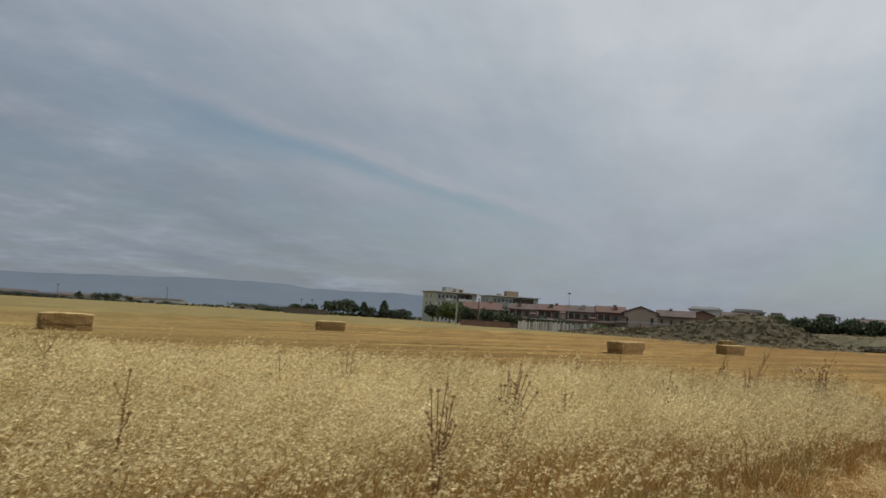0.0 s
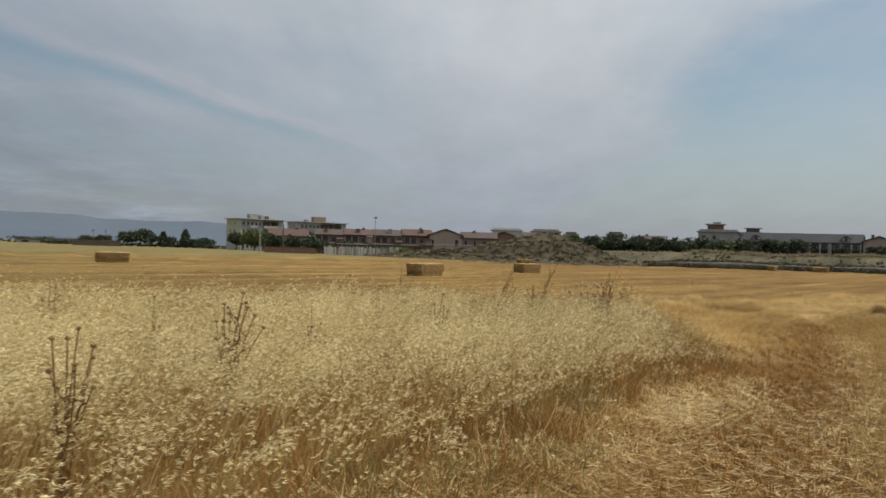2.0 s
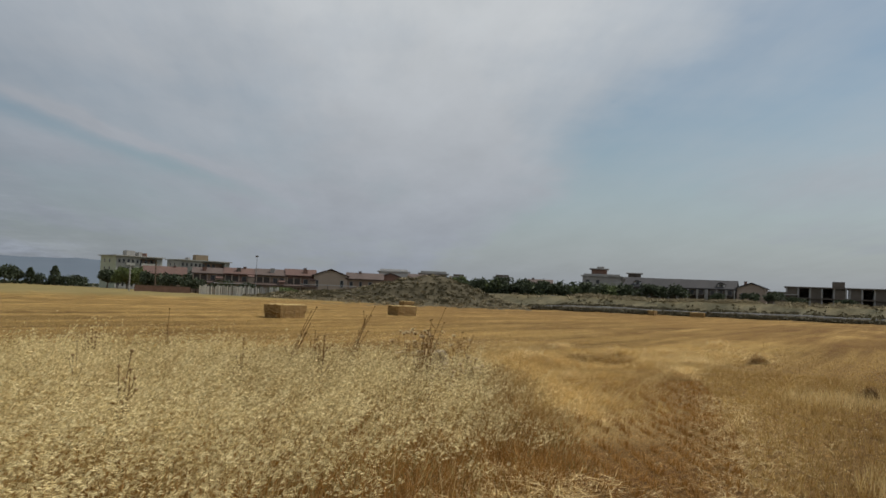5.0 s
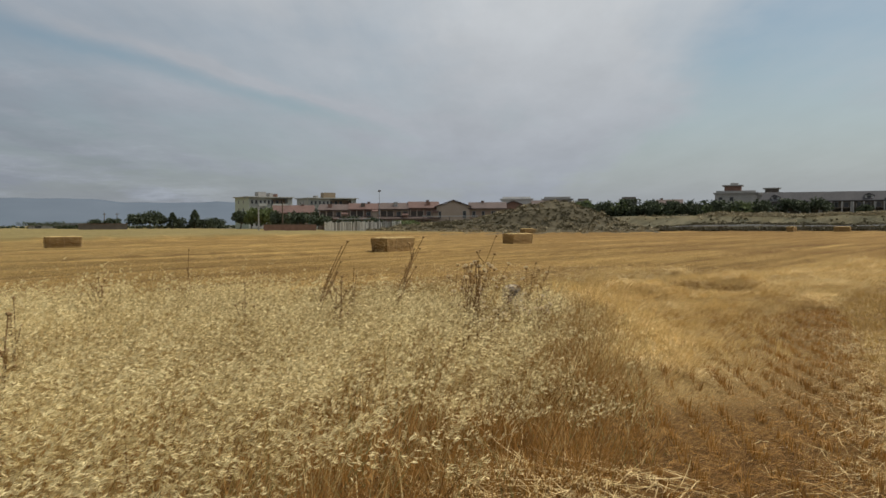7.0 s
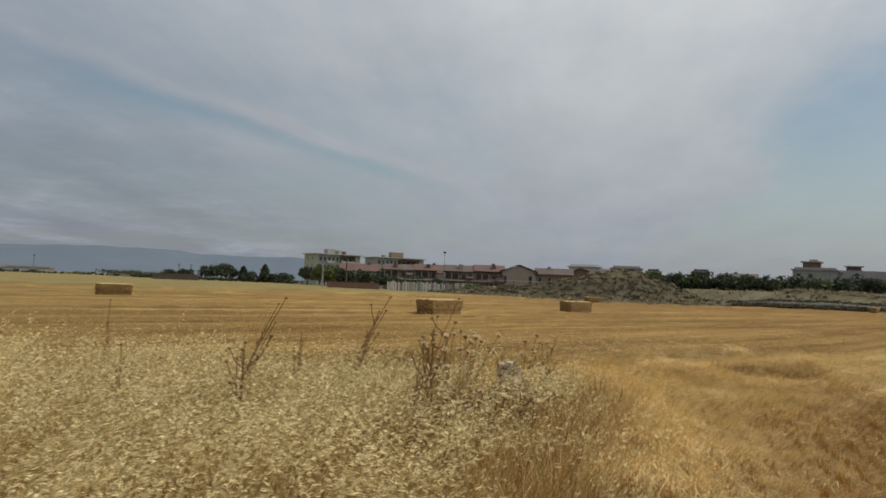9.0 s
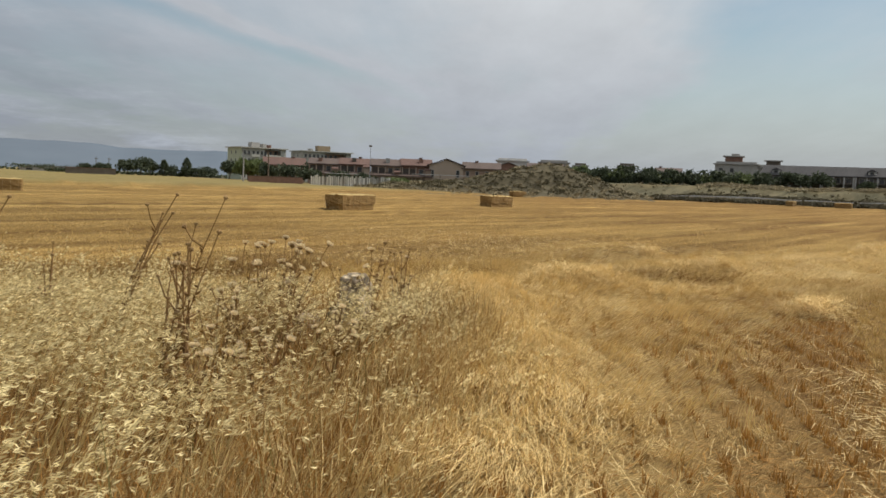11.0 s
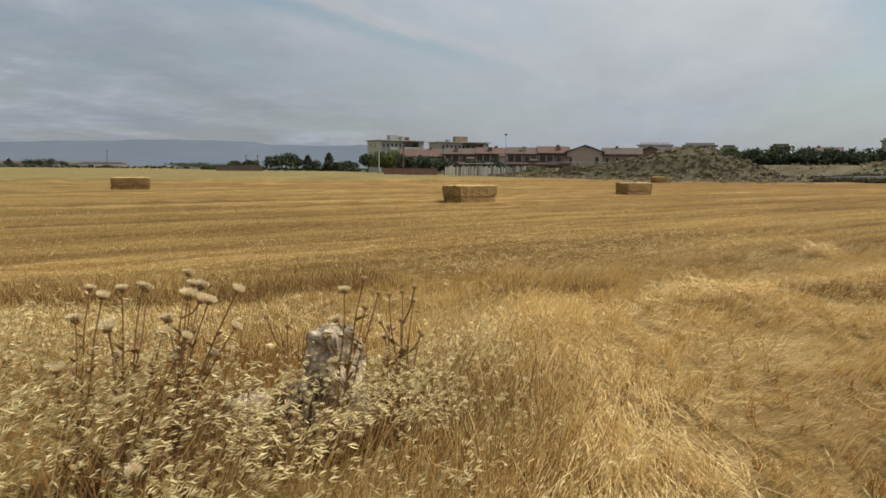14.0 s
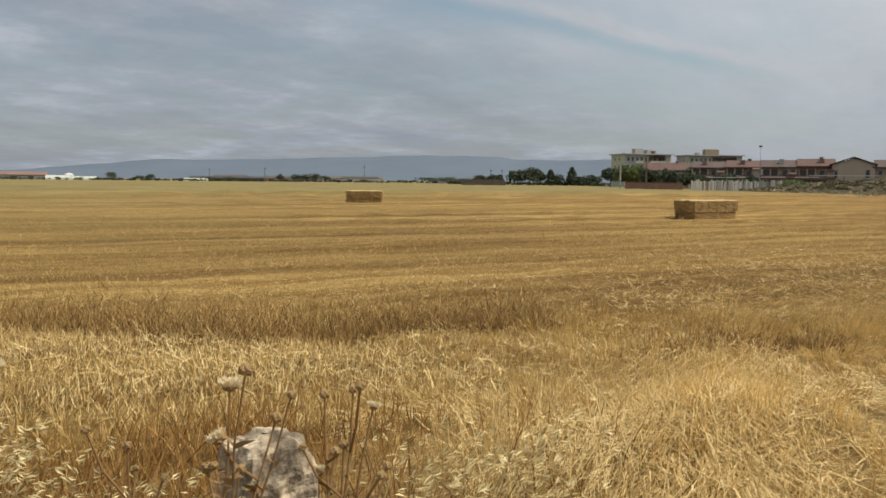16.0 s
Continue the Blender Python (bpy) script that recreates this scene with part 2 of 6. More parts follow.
M_LEAFLIGHT = material("light_foliage", (0.06, 0.08, 0.03), (0.15, 0.18, 0.065), 0.5, 0.7, 0, 4, island=0.8, through_light=0.25)
M_SCRUB = material("scrub_foliage", (0.056, 0.05, 0.027), (0.132, 0.11, 0.058), 0.25, 0.85, 0, 4, island=0.8, through_light=0.15)
M_DRYTUFT = material("dry_tuft", (0.16, 0.132, 0.078), (0.34, 0.285, 0.175), 0.2, 0.85, 0, 4, island=0.8, through_light=0.15)
M_BARK = material("bark", (0.07, 0.05, 0.035), (0.15, 0.11, 0.075), 3, 0.9, 0.6)
M_APT = material("cream_render", (0.30, 0.29, 0.255), (0.39, 0.38, 0.335), 0.5, 0.9, 0.1, coarse=0.5)
M_APTGREEN = material("pale_green_render", (0.33, 0.36, 0.27), (0.43, 0.455, 0.35), 0.5, 0.9, 0.1)
M_PINK = material("pinkish_render", (0.19, 0.128, 0.092), (0.36, 0.26, 0.195), 0.4, 0.9, 0.15)
# pale plaster of pillars and parapets; on the gable house it paints in sunlight
M_PALELITPINK = material("pale_lit_plaster", (0.29, 0.225, 0.175), (0.44, 0.345, 0.27), 0.4, 0.9, 0.15)
M_BANKDARK = material("bank_weeds", (0.055, 0.049, 0.03), (0.125, 0.105, 0.062), 0.25, 0.85, 0, 4, island=0.8, through_light=0.1)
M_BRICK = material("raw_brick", (0.12, 0.068, 0.05), (0.26, 0.155, 0.115), 1.5, 0.9, 0.3)
M_WHITE = material("whitewash", (0.42, 0.41, 0.385), (0.60, 0.58, 0.55), 0.6, 0.9, 0.1)
M_GREYWALL = material("grey_concrete", (0.22, 0.21, 0.20), (0.36, 0.345, 0.32), 0.8, 0.9, 0.3)
M_DARKWALL = material("dark_wall", (0.075, 0.065, 0.055), (0.15, 0.125, 0.10), 0.7, 0.9, 0.3)
M_TILE = material("roof_tile", (0.056, 0.041, 0.035), (0.115, 0.083, 0.07), 1.2, 0.85, 0.6, stretch=(3, 0.6, 1))
M_REDTILE = material("red_roof_tile", (0.075, 0.044, 0.036), (0.135, 0.08, 0.064), 1.2, 0.85, 0.6, stretch=(3, 0.6, 1))
M_SLATE = material("grey_roof", (0.045, 0.044, 0.046), (0.085, 0.082, 0.082), 1.0, 0.95, 0.2, stretch=(3, 0.6, 1), spec=0.05)
M_GLASS = material("dark_window", (0.02, 0.02, 0.022), (0.05, 0.05, 0.052), 0.3, 0.15, 0, spec=0.5)
M_ROOMSHADE = material("painted_room_shade", (0.05, 0.042, 0.036), (0.09, 0.075, 0.065), 0.5, 0.9, 0)
M_METAL = material("painted_metal", (0.20, 0.20, 0.20), (0.30, 0.30, 0.30), 2, 0.5, 0.05, metal=0.6)
M_BOARD = material("weathered_board", (0.22, 0.20, 0.165), (0.70, 0.67, 0.59), 0.8, 0.9, 0.4, object_random=1.3, stretch=(4, 4, 0.5))
M_YELLOW = material("ochre_render", (0.20, 0.155, 0.10), (0.27, 0.21, 0.14), 0.6, 0.9, 0.1)
# the blue-grey of distance haze is put into the hills' base colour
M_HAZEDHILL = material("hazed_hill", (0.105, 0.13, 0.16), (0.13, 0.155, 0.187), 0.004, 1.0, 0, 6, spec=0.0)
M_EARTH = material("mound_earth", (0.036, 0.031, 0.017), (0.092, 0.075, 0.041), 0.22, 0.95, 0.8, 8)


# ---- building helpers ----
def part(name, bm, mat, parent, label=""):
    me = bpy.data.meshes.new(name)
    bm.to_mesh(me)
    bm.free()
    for m in mat if isinstance(mat, (tuple, list)) else (mat,):
        me.materials.append(m)
    ob = new(name, me)
    ob.parent = parent
    return tagged(ob, label)


def thing(name, x, y, z=0.0, turn=0.0, label="", category="", group="", kind=""):
    """An empty at a thing's base. turn: degrees anticlockwise of its own x axis."""
    ob = new(name)
    ob.empty_display_size = 0.3
    ob.matrix_basis = pose(x, y, z, 0, 0, turn)
    return tagged(ob, label, category, group, kind)


def mesh_from(name, verts, tris, mats, index=None):
    me = bpy.data.meshes.new(name)
    verts, tris = np.asarray(verts, dtype=np.float32), np.asarray(tris, dtype=np.int32)
    me.vertices.add(len(verts))
    me.vertices.foreach_set("co", verts.ravel())
    me.loops.add(tris.size)
    me.loops.foreach_set("vertex_index", tris.ravel())
    me.polygons.add(len(tris))
    me.polygons.foreach_set("loop_start", np.arange(0, tris.size, 3, dtype=np.int32))
    for m in mats:
        me.materials.append(m)
    if index is not None:
        me.polygons.foreach_set("material_index", np.asarray(index, dtype=np.int32))
    me.update(calc_edges=True)
    return me


def box(bm, x0, y0, z0, x1, y1, z1):
    v = [bm.verts.new(p) for p in ((x0, y0, z0), (x1, y0, z0), (x1, y1, z0), (x0, y1, z0), (x0, y0, z1), (x1, y0, z1), (x1, y1, z1), (x0, y1, z1))]
    for f in ((3, 2, 1, 0), (4, 5, 6, 7), (0, 1, 5, 4), (1, 2, 6, 5), (2, 3, 7, 6), (3, 0, 4, 7)):
        bm.faces.new([v[i] for i in f])


def boxes(*rows):
    bm = bmesh.new()
    for r in rows:
        box(bm, *r)
    return bm


def prism(points, y0, y1, along="y"):
    """A solid from a profile in x and z, drawn out along y (or a profile in y and z along x)."""
    bm = bmesh.new()
    ends = []
    for d in (y0, y1):
        ends.append([bm.verts.new((a, d, z) if along == "y" else (d, a, z)) for a, z in points])
    k = len(points)
    bm.faces.new(ends[0])
    bm.faces.new(ends[1][::-1])
    for i in range(k):
        bm.faces.new((ends[0][i], ends[1][i], ends[1][(i + 1) % k], ends[0][(i + 1) % k]))
    bmesh.ops.recalc_face_normals(bm, faces=bm.faces)
    return bm


def tube(bm, points, radii, sides=6):
    rings = []
    for i, p in enumerate(points):
        p = Vector(p)
        a = Vector(points[min(i + 1, len(points) - 1)]) - Vector(points[max(i - 1, 0)])
        q = a.to_track_quat("Z", "Y")
        rings.append([bm.verts.new(p + q @ Vector((math.cos(k * math.tau / sides) * radii[i], math.sin(k * math.tau / sides) * radii[i], 0))) for k in range(sides)])
    for a, b in zip(rings, rings[1:]):
        for k in range(sides):
            bm.faces.new((a[k], a[(k + 1) % sides], b[(k + 1) % sides], b[k]))
    bm.faces.new(rings[0][::-1])
    bm.faces.new(rings[-1])


def inside(px, py, poly):
    r = np.zeros(len(px), bool)
    for (x0, y0), (x1, y1) in zip(poly, poly[1:] + poly[:1]):
        c = (y0 > py) != (y1 > py)
        with np.errstate(divide="ignore", invalid="ignore"):
            r ^= c & (px < (x1 - x0) * (py - y0) / (y1 - y0 + 1e-12) + x0)
    return r


def line_distance(px, py, line):
    """Distance to a polyline, the side (positive on its right), and the direction of its nearest leg."""
    best = np.full(np.shape(px), 1e9)
    side = np.zeros(np.shape(px))
    ang = np.zeros(np.shape(px))
    for (x0, y0), (x1, y1) in zip(line, line[1:]):
        dx, dy = x1 - x0, y1 - y0
        t = np.clip(((px - x0) * dx + (py - y0) * dy) / (dx * dx + dy * dy), 0, 1)
        d = np.hypot(px - x0 - t * dx, py - y0 - t * dy)
        hit = d < best
        best = np.where(hit, d, best)
        side = np.where(hit, np.sign(dy * (px - x0) - dx * (py - y0)), side)
        ang = np.where(hit, math.atan2(dy, dx), ang)
    return best, side, ang


def smooth(a, b, x):
    t = np.clip((x - a) / (b - a), 0, 1)
    return t * t * (3 - 2 * t)


def wobble(x, y, s, seed=0.0):
    """A cheap smooth noise, about -1 to 1."""
    return (np.sin(x / s * 1.7 + seed) * np.cos(y / s * 1.3 - seed * 2.1) + np.sin((x * 0.6 + y) / s * 2.9 + seed * 1.3) * 0.6 + np.cos((x - 0.7 * y) / s * 4.7 + seed * 0.7) * 0.4) / 2.0


# ---- the plan of the field ----
OATS = [(-13, -3.5), (-6, 0.9), (-2, 2.9), (0.4, 4.5), (1.7, 5.6), (3.0, 6.6), (4.8, 7.95), (6.45, 9.35), (8.35, 10.55), (9.7, 11.4), (10.7, 12.45), (11.75, 13.65), (12.45, 14.75), (13.15, 15.75), (13.7, 16.8), (13.1, 17.5),
        (11.9, 16.9), (11.0, 17.6), (9.5, 18.2), (7.0, 18.3), (4.0, 18.5), (0.0, 18.6), (-5.0, 18.9), (-16, 19.6)]
FIELD_EDGE = [(-420, -90), (-60, 52), (-21, 77), (25, 108), (46, 121), (62, 129)]
BANK = [(36, 170), (60, 158), (84, 146), (104, 131), (117, 112), (128, 97), (152, 58), (200, -20), (300, -190)]
SWATH = [(11.7, 12.6), (12.5, 13.5), (13.3, 14.7), (14.2, 16.6), (14.6, 19.0), (15.6, 21.5)]
SPREAD = [(13.8, 18.2), (17.0, 19.7), (20.0, 21.0), (24.5, 22.6), (30.0, 24.6)]
DARKROW = [(1.0, 22.9), (6.0, 22.7), (8.7, 22.4), (10.6, 21.95), (12.2, 21.9), (13.3, 22.5), (14.2, 22.9)]
TRACK = [(4.6, 4.2), (7.4, 6.5), (9.9, 8.3), (12.1, 10.1), (14.2, 12.0), (16.4, 14.0), (22.0, 19.5)]
WAVES = [(12.3, 13.2), (14.5, 16.5), (17.0, 19.2), (21.0, 20.8), (26.0, 22.4)]
LODGED = [(11.3, 12.0), (12.9, 12.6), (15.2, 14.6), (18.5, 17.0), (23.0, 19.3), (30.0, 22.5), (28.0, 26.6), (20.0, 24.8), (14.0, 22.9), (12.9, 19.6), (13.0, 17.6), (13.2, 16.4), (13.0, 15.6), (12.3, 14.2)]
ROW_AZ = radians(61.0)
RC, RS = math.cos(ROW_AZ), math.sin(ROW_AZ)


def terrain(x, y):
    """Height of the ground."""
    x, y = np.asarray(x, float), np.asarray(y, float)
    near = 1 - smooth(60, 140, np.hypot(x - 12, y - 16))
    h = (0.035 * wobble(x, y, 1.7, 0.4) + 0.02 * wobble(x, y, 0.6, 2.0)) * near
    d, s, _ = line_distance(x, y, BANK)
    out = np.where(s < 0, d, -d)
    right = smooth(92, 118, x + 0.35 * (130 - y))
    h = h + right * (0.9 * smooth(1, 9, out) + 0.5 * wobble(x, y, 9, 1.0) * smooth(3, 12, out) * (1 - smooth(40, 60, out)) + 2.3 * smooth(22, 44, out))
    d, s, _ = line_distance(x, y, FIELD_EDGE)
    crop = np.where(s < 0, smooth(0, 0.8, d), 0) * (1 - smooth(40, 90, x)) * (1 - smooth(250, 330, np.hypot(x, y)))
    h = h + crop * (0.42 + 0.06 * wobble(x, y, 1.5, 3.0))
    d, _, _ = line_distance(x, y, SWATH)
    h = h + 0.10 * np.exp(-(d / 0.55) ** 2)
    d, _, _ = line_distance(x, y, WAVES)
    h = h + 0.075 * wobble(x, y, 0.95, 8.0) * np.exp(-(d / 2.8) ** 2)
    d, _, _ = line_distance(x, y, SPREAD)
    h = h + 0.15 * np.exp(-(d / 0.6) ** 2)
    along = x * RC - y * RS
    ridge = np.exp(-((np.mod(along + 0.35 * wobble(x, y, 9, 5.0), 5.2) - 2.6) / 0.45) ** 2)
    field = smooth(24, 32, y - 0.3 * x) * near
    return h + 0.10 * ridge * field


def make_ground():
    def axis(c, n):
        s = np.linspace(-1, 1, n)
        return c + 4500 * np.sinh(s * 9.0) / math.sinh(9.0)

    xs, ys = axis(14.0, 320), axis(26.0, 320)
    X, Y = np.meshgrid(xs, ys)
    x, y = X.ravel(), Y.ravel()
    z = terrain(x, y)
    nx, ny = len(xs), len(ys)
    i = (np.arange(ny - 1)[:, None] * nx + np.arange(nx - 1)[None, :]).ravel()
    tris = np.concatenate((np.stack((i, i + 1, i + nx + 1), 1), np.stack((i, i + nx + 1, i + nx), 1)))
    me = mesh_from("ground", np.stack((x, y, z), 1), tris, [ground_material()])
    me.shade_smooth()
    zone = np.zeros((len(x), 4), np.float32)
    d, s, _ = line_distance(x, y, FIELD_EDGE)
    zone[:, 0] = np.maximum(np.where(s < 0, smooth(0, 1.5, d), 0) * (1 - smooth(40, 90, x)), 0.5 * (1 - smooth(-20, 25, x)) * smooth(22, 40, y))
    d, s, _ = line_distance(x, y, BANK)
    zone[:, 1] = np.where(s < 0, smooth(0, 3, d), 0) * smooth(55, 75, x)
    d1, _, _ = line_distance(x, y, SWATH)
    d2, _, _ = line_distance(x, y, SPREAD)
    track = zone[:, 1] * (np.exp(-((d - 9.5) / 2.2) ** 2) + np.exp(-((d - 42) / 5.0) ** 2) + 0.5 * np.exp(-((d - 27) / 2.5) ** 2)) * smooth(95, 115, x)
    d3, _, _ = line_distance(x, y, WAVES)
    zone[:, 2] = np.clip(np.exp(-(d1 / 0.8) ** 2) + np.exp(-(d2 / 1.0) ** 2) + 0.22 * track + 0.75 * np.exp(-(d3 / 2.0) ** 2), 0, 1)
    zone[:, 3] = (1 - smooth(-0.5, 0.5, y - 17.2 - 0.35 * (x - 13) - 0.9 * wobble(x, y, 2.1, 7.0))) * (1 - smooth(20, 30, np.hypot(x - 8, y - 8)))
    zone[:, 3] *= 0.3 + 0.7 * smooth(5.2, 7.2, x - 0.3 * (y - 9) + 0.6 * wobble(x, y, 1.1, 2.0))
    zone[:, 3] *= np.where(line_distance(x, y, TRACK)[1] > 0, 0.35, 1.0)
    # darker, browner ground mixed in towards the far right of the field
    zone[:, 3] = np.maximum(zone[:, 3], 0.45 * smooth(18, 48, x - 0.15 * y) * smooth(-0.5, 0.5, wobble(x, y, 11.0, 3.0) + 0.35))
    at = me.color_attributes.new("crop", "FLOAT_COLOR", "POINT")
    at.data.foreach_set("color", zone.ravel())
    ob = new("ground", me)
    tagged(ob, "harvested wheat field of golden stubble with straw litter", "ground", kind="structure")


def ground_material():
    m = bpy.data.materials.new("field_ground")
    m.use_nodes = True
    nt = m.node_tree
    n, l = nt.nodes, nt.links
    b = n["Principled BSDF"]
    b.inputs["Roughness"].default_value = 0.95
    b.inputs["Specular IOR Level"].default_value = 0.1
    tc = n.new("ShaderNodeTexCoord")

    def noise_tex(scale, stretch=None, detail=6, rough=0.6):
        t = n.new("ShaderNodeTexNoise")
        t.inputs["Scale"].default_value = scale
        t.inputs["Detail"].default_value = detail
        t.inputs["Roughness"].default_value = rough
        if stretch:
            rot = n.new("ShaderNodeMapping")
            rot.inputs["Rotation"].default_value = (0, 0, ROW_AZ - math.pi / 2)
            sc = n.new("ShaderNodeMapping")
            sc.inputs["Scale"].default_value = stretch
            l.new(tc.outputs["Object"], rot.inputs[0])
            l.new(rot.outputs[0], sc.inputs[0])
            l.new(sc.outputs[0], t.inputs["Vector"])
        else:
            l.new(tc.outputs["Object"], t.inputs["Vector"])
        return t.outputs["Fac"]

    def ramp(fac, lo, hi, a, c):
        r = n.new("ShaderNodeValToRGB")
        e = r.color_ramp.elements
        e[0].position, e[0].color = lo, (*a, 1)
        e[1].position, e[1].color = hi, (*c, 1)
        l.new(fac, r.inputs[0])
        return r.outputs[0]

    def mixed(fac, a, c, blend="MIX"):
        x = n.new("ShaderNodeMixRGB")
        x.blend_type = blend
        for i, v in enumerate((fac, a, c)):
            if isinstance(v, (int, float)):
                x.inputs[i].default_value = v
            elif isinstance(v, tuple):
                x.inputs[i].default_value = (*v, 1)
            else:
                l.new(v, x.inputs[i])
        return x.outputs[0]

    streak = noise_tex(1.0, (0.05, 0.9, 1), 8, 0.65)
    streak2 = noise_tex(1.0, (0.012, 0.16, 1), 5, 0.6)
    grain = noise_tex(9.0, (0.5, 2.0, 1), 6, 0.7)
    patch = noise_tex(0.06, None, 5, 0.6)
    bits = noise_tex(60.0, (0.25, 2.2, 1), 4, 0.6)
    bits2 = noise_tex(45.0, (1.6, 0.3, 1), 4, 0.6)
    straw = ramp(streak, 0.36, 0.66, (0.245, 0.15, 0.053), (0.56, 0.41, 0.172))
    straw = mixed(0.9, straw, ramp(streak2, 0.36, 0.64, (0.62, 0.58, 0.52), (1.15, 1.15, 1.12)), "MULTIPLY")
    straw = mixed(0.5, straw, ramp(noise_tex(1.0, (0.03, 0.32, 1), 6, 0.65), 0.42, 0.6, (0.66, 0.62, 0.55), (1.12, 1.12, 1.1)), "MULTIPLY")
    straw = mixed(0.8, straw, ramp(grain, 0.3, 0.7, (0.36, 0.32, 0.28), (1.22, 1.2, 1.15)), "MULTIPLY")
    straw = mixed(0.35, straw, ramp(patch, 0.35, 0.65, (0.62, 0.55, 0.42), (1.12, 1.1, 1.0)), "MULTIPLY")
    straw = mixed(0.8, straw, ramp(bits, 0.36, 0.64, (0.42, 0.38, 0.33), (1.45, 1.43, 1.36)), "MULTIPLY")
    straw = mixed(0.6, straw, ramp(bits2, 0.36, 0.64, (0.5, 0.46, 0.4), (1.4, 1.4, 1.35)), "MULTIPLY")
    crop = ramp(noise_tex(0.35, (0.2, 1.2, 1)), 0.35, 0.65, (0.15, 0.12, 0.045), (0.26, 0.2, 0.08))
    verge = ramp(noise_tex(0.22, (0.3, 1.6, 1), 8, 0.7), 0.4, 0.6, (0.052, 0.05, 0.029), (0.125, 0.112, 0.069))
    pale = mixed(0.8, ramp(grain, 0.3, 0.7, (0.29, 0.19, 0.068), (0.49, 0.35, 0.155)), ramp(bits, 0.36, 0.64, (0.42, 0.38, 0.33), (1.45, 1.43, 1.36)), "MULTIPLY")
    at = n.new("ShaderNodeAttribute")
    at.attribute_name = "crop"
    sp = n.new("ShaderNodeSeparateColor")
    l.new(at.outputs["Color"], sp.inputs[0])
    crumb = noise_tex(34.0, (1.0, 1.0, 1), 8, 0.75)
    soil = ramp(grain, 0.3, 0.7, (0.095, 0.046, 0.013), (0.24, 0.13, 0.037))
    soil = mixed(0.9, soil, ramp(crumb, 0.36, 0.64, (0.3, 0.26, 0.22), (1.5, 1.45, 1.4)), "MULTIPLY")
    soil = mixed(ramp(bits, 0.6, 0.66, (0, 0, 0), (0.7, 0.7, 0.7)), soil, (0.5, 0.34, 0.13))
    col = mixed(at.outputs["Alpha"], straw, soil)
    col = mixed(sp.outputs[0], col, crop)
    col = mixed(sp.outputs[1], col, verge)
    col = mixed(sp.outputs[2], col, pale)
    l.new(col, b.inputs["Base Color"])
    bp = n.new("ShaderNodeBump")
    bp.inputs["Strength"].default_value, bp.inputs["Distance"].default_value = 0.9, 0.08
    l.new(mixed(0.5, grain, crumb), bp.inputs["Height"])
    l.new(bp.outputs[0], b.inputs["Normal"])
    return m


make_ground()


# ---- far hills ----
def make_hills():
    az = np.radians(np.linspace(-75, 40, 231))
    crest = np.interp(np.degrees(az), (-75, -50, -33, -28, -24, -20, -14, -8, -2, 2, 4, 7, 9.5, 12, 15, 22, 40), (30, 26, 20, 30, 55, 84, 90, 106, 120, 116, 104, 100, 108, 98, 85, 50, 8))
    crest = crest + 1.2 * np.sin(az * 70) + 1.0 * np.sin(az * 151 + 1)
    verts, tris = [], []
    for i, a in enumerate(az):
        for r, hh in ((3600, -8), (3900, 0.45), (4150, 0.8), (4400, 1.0), (4600, 0.7)):
            zz = hh if hh < 0 else crest[i] * hh * (r / 4000)
            verts.append((math.sin(a) * r, math.cos(a) * r, zz))
    for i in range(len(az) - 1):
        for k in range(4):
            p = i * 5 + k
            tris += [(p, p + 5, p + 6), (p, p + 6, p + 1)]
    me = mesh_from("hills", verts, tris, [M_HAZEDHILL])
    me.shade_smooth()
    tagged(new("backdrop", me), "long low blue-grey hills far off, haze put into their colour", "hills", kind="structure")


make_hills()


# ---- trees and scrub ----
def leaf_cloud(rng, centre, radii, count, size, lumps=7):
    """Leaf-clump triangles on and in a lumpy crown."""
    lob = rng.normal(size=(lumps, 3))
    lob /= np.linalg.norm(lob, axis=1)[:, None]
    lob[:, 2] = np.abs(lob[:, 2]) * 0.9 - 0.15
    lob *= rng.uniform(0.35, 0.75, (lumps, 1))
    which = rng.integers(0, lumps, count)
    d = rng.normal(size=(count, 3))
    d /= np.linalg.norm(d, axis=1)[:, None]
    p = lob[which] + d * rng.uniform(0.25, 0.55, (count, 1)) * rng.uniform(0.6, 1.0, (lumps, 1))[which]
    c = np.asarray(centre) + p * np.asarray(radii)
    a = rng.normal(size=(count, 3)) * size * 0.6
    b = rng.normal(size=(count, 3)) * size * 0.6
    verts = np.stack((c + a, c - a * 0.6 + b, c - b - a * 0.3), 1).reshape(-1, 3)
    return verts, np.arange(count * 3).reshape(-1, 3)


def cone_cloud(rng, h, w, count, size):
    t = rng.uniform(0, 1, count) ** 0.8
    ang = rng.uniform(0, math.tau, count)
    rr = w * 0.5 * np.sin(np.clip((1 - t) * 1.9 + 0.15, 0, 1.57)) * rng.uniform(0.5, 1.1, count)
    c = np.stack((np.cos(ang) * rr, np.sin(ang) * rr, 0.1 * h + t * h * 0.92), 1)
    a, b = rng.normal(size=(count, 3)) * size * 0.6, rng.normal(size=(count, 3)) * size * 0.6
    return np.stack((c + a, c - a * 0.6 + b, c - b), 1).reshape(-1, 3), np.arange(count * 3).reshape(-1, 3)


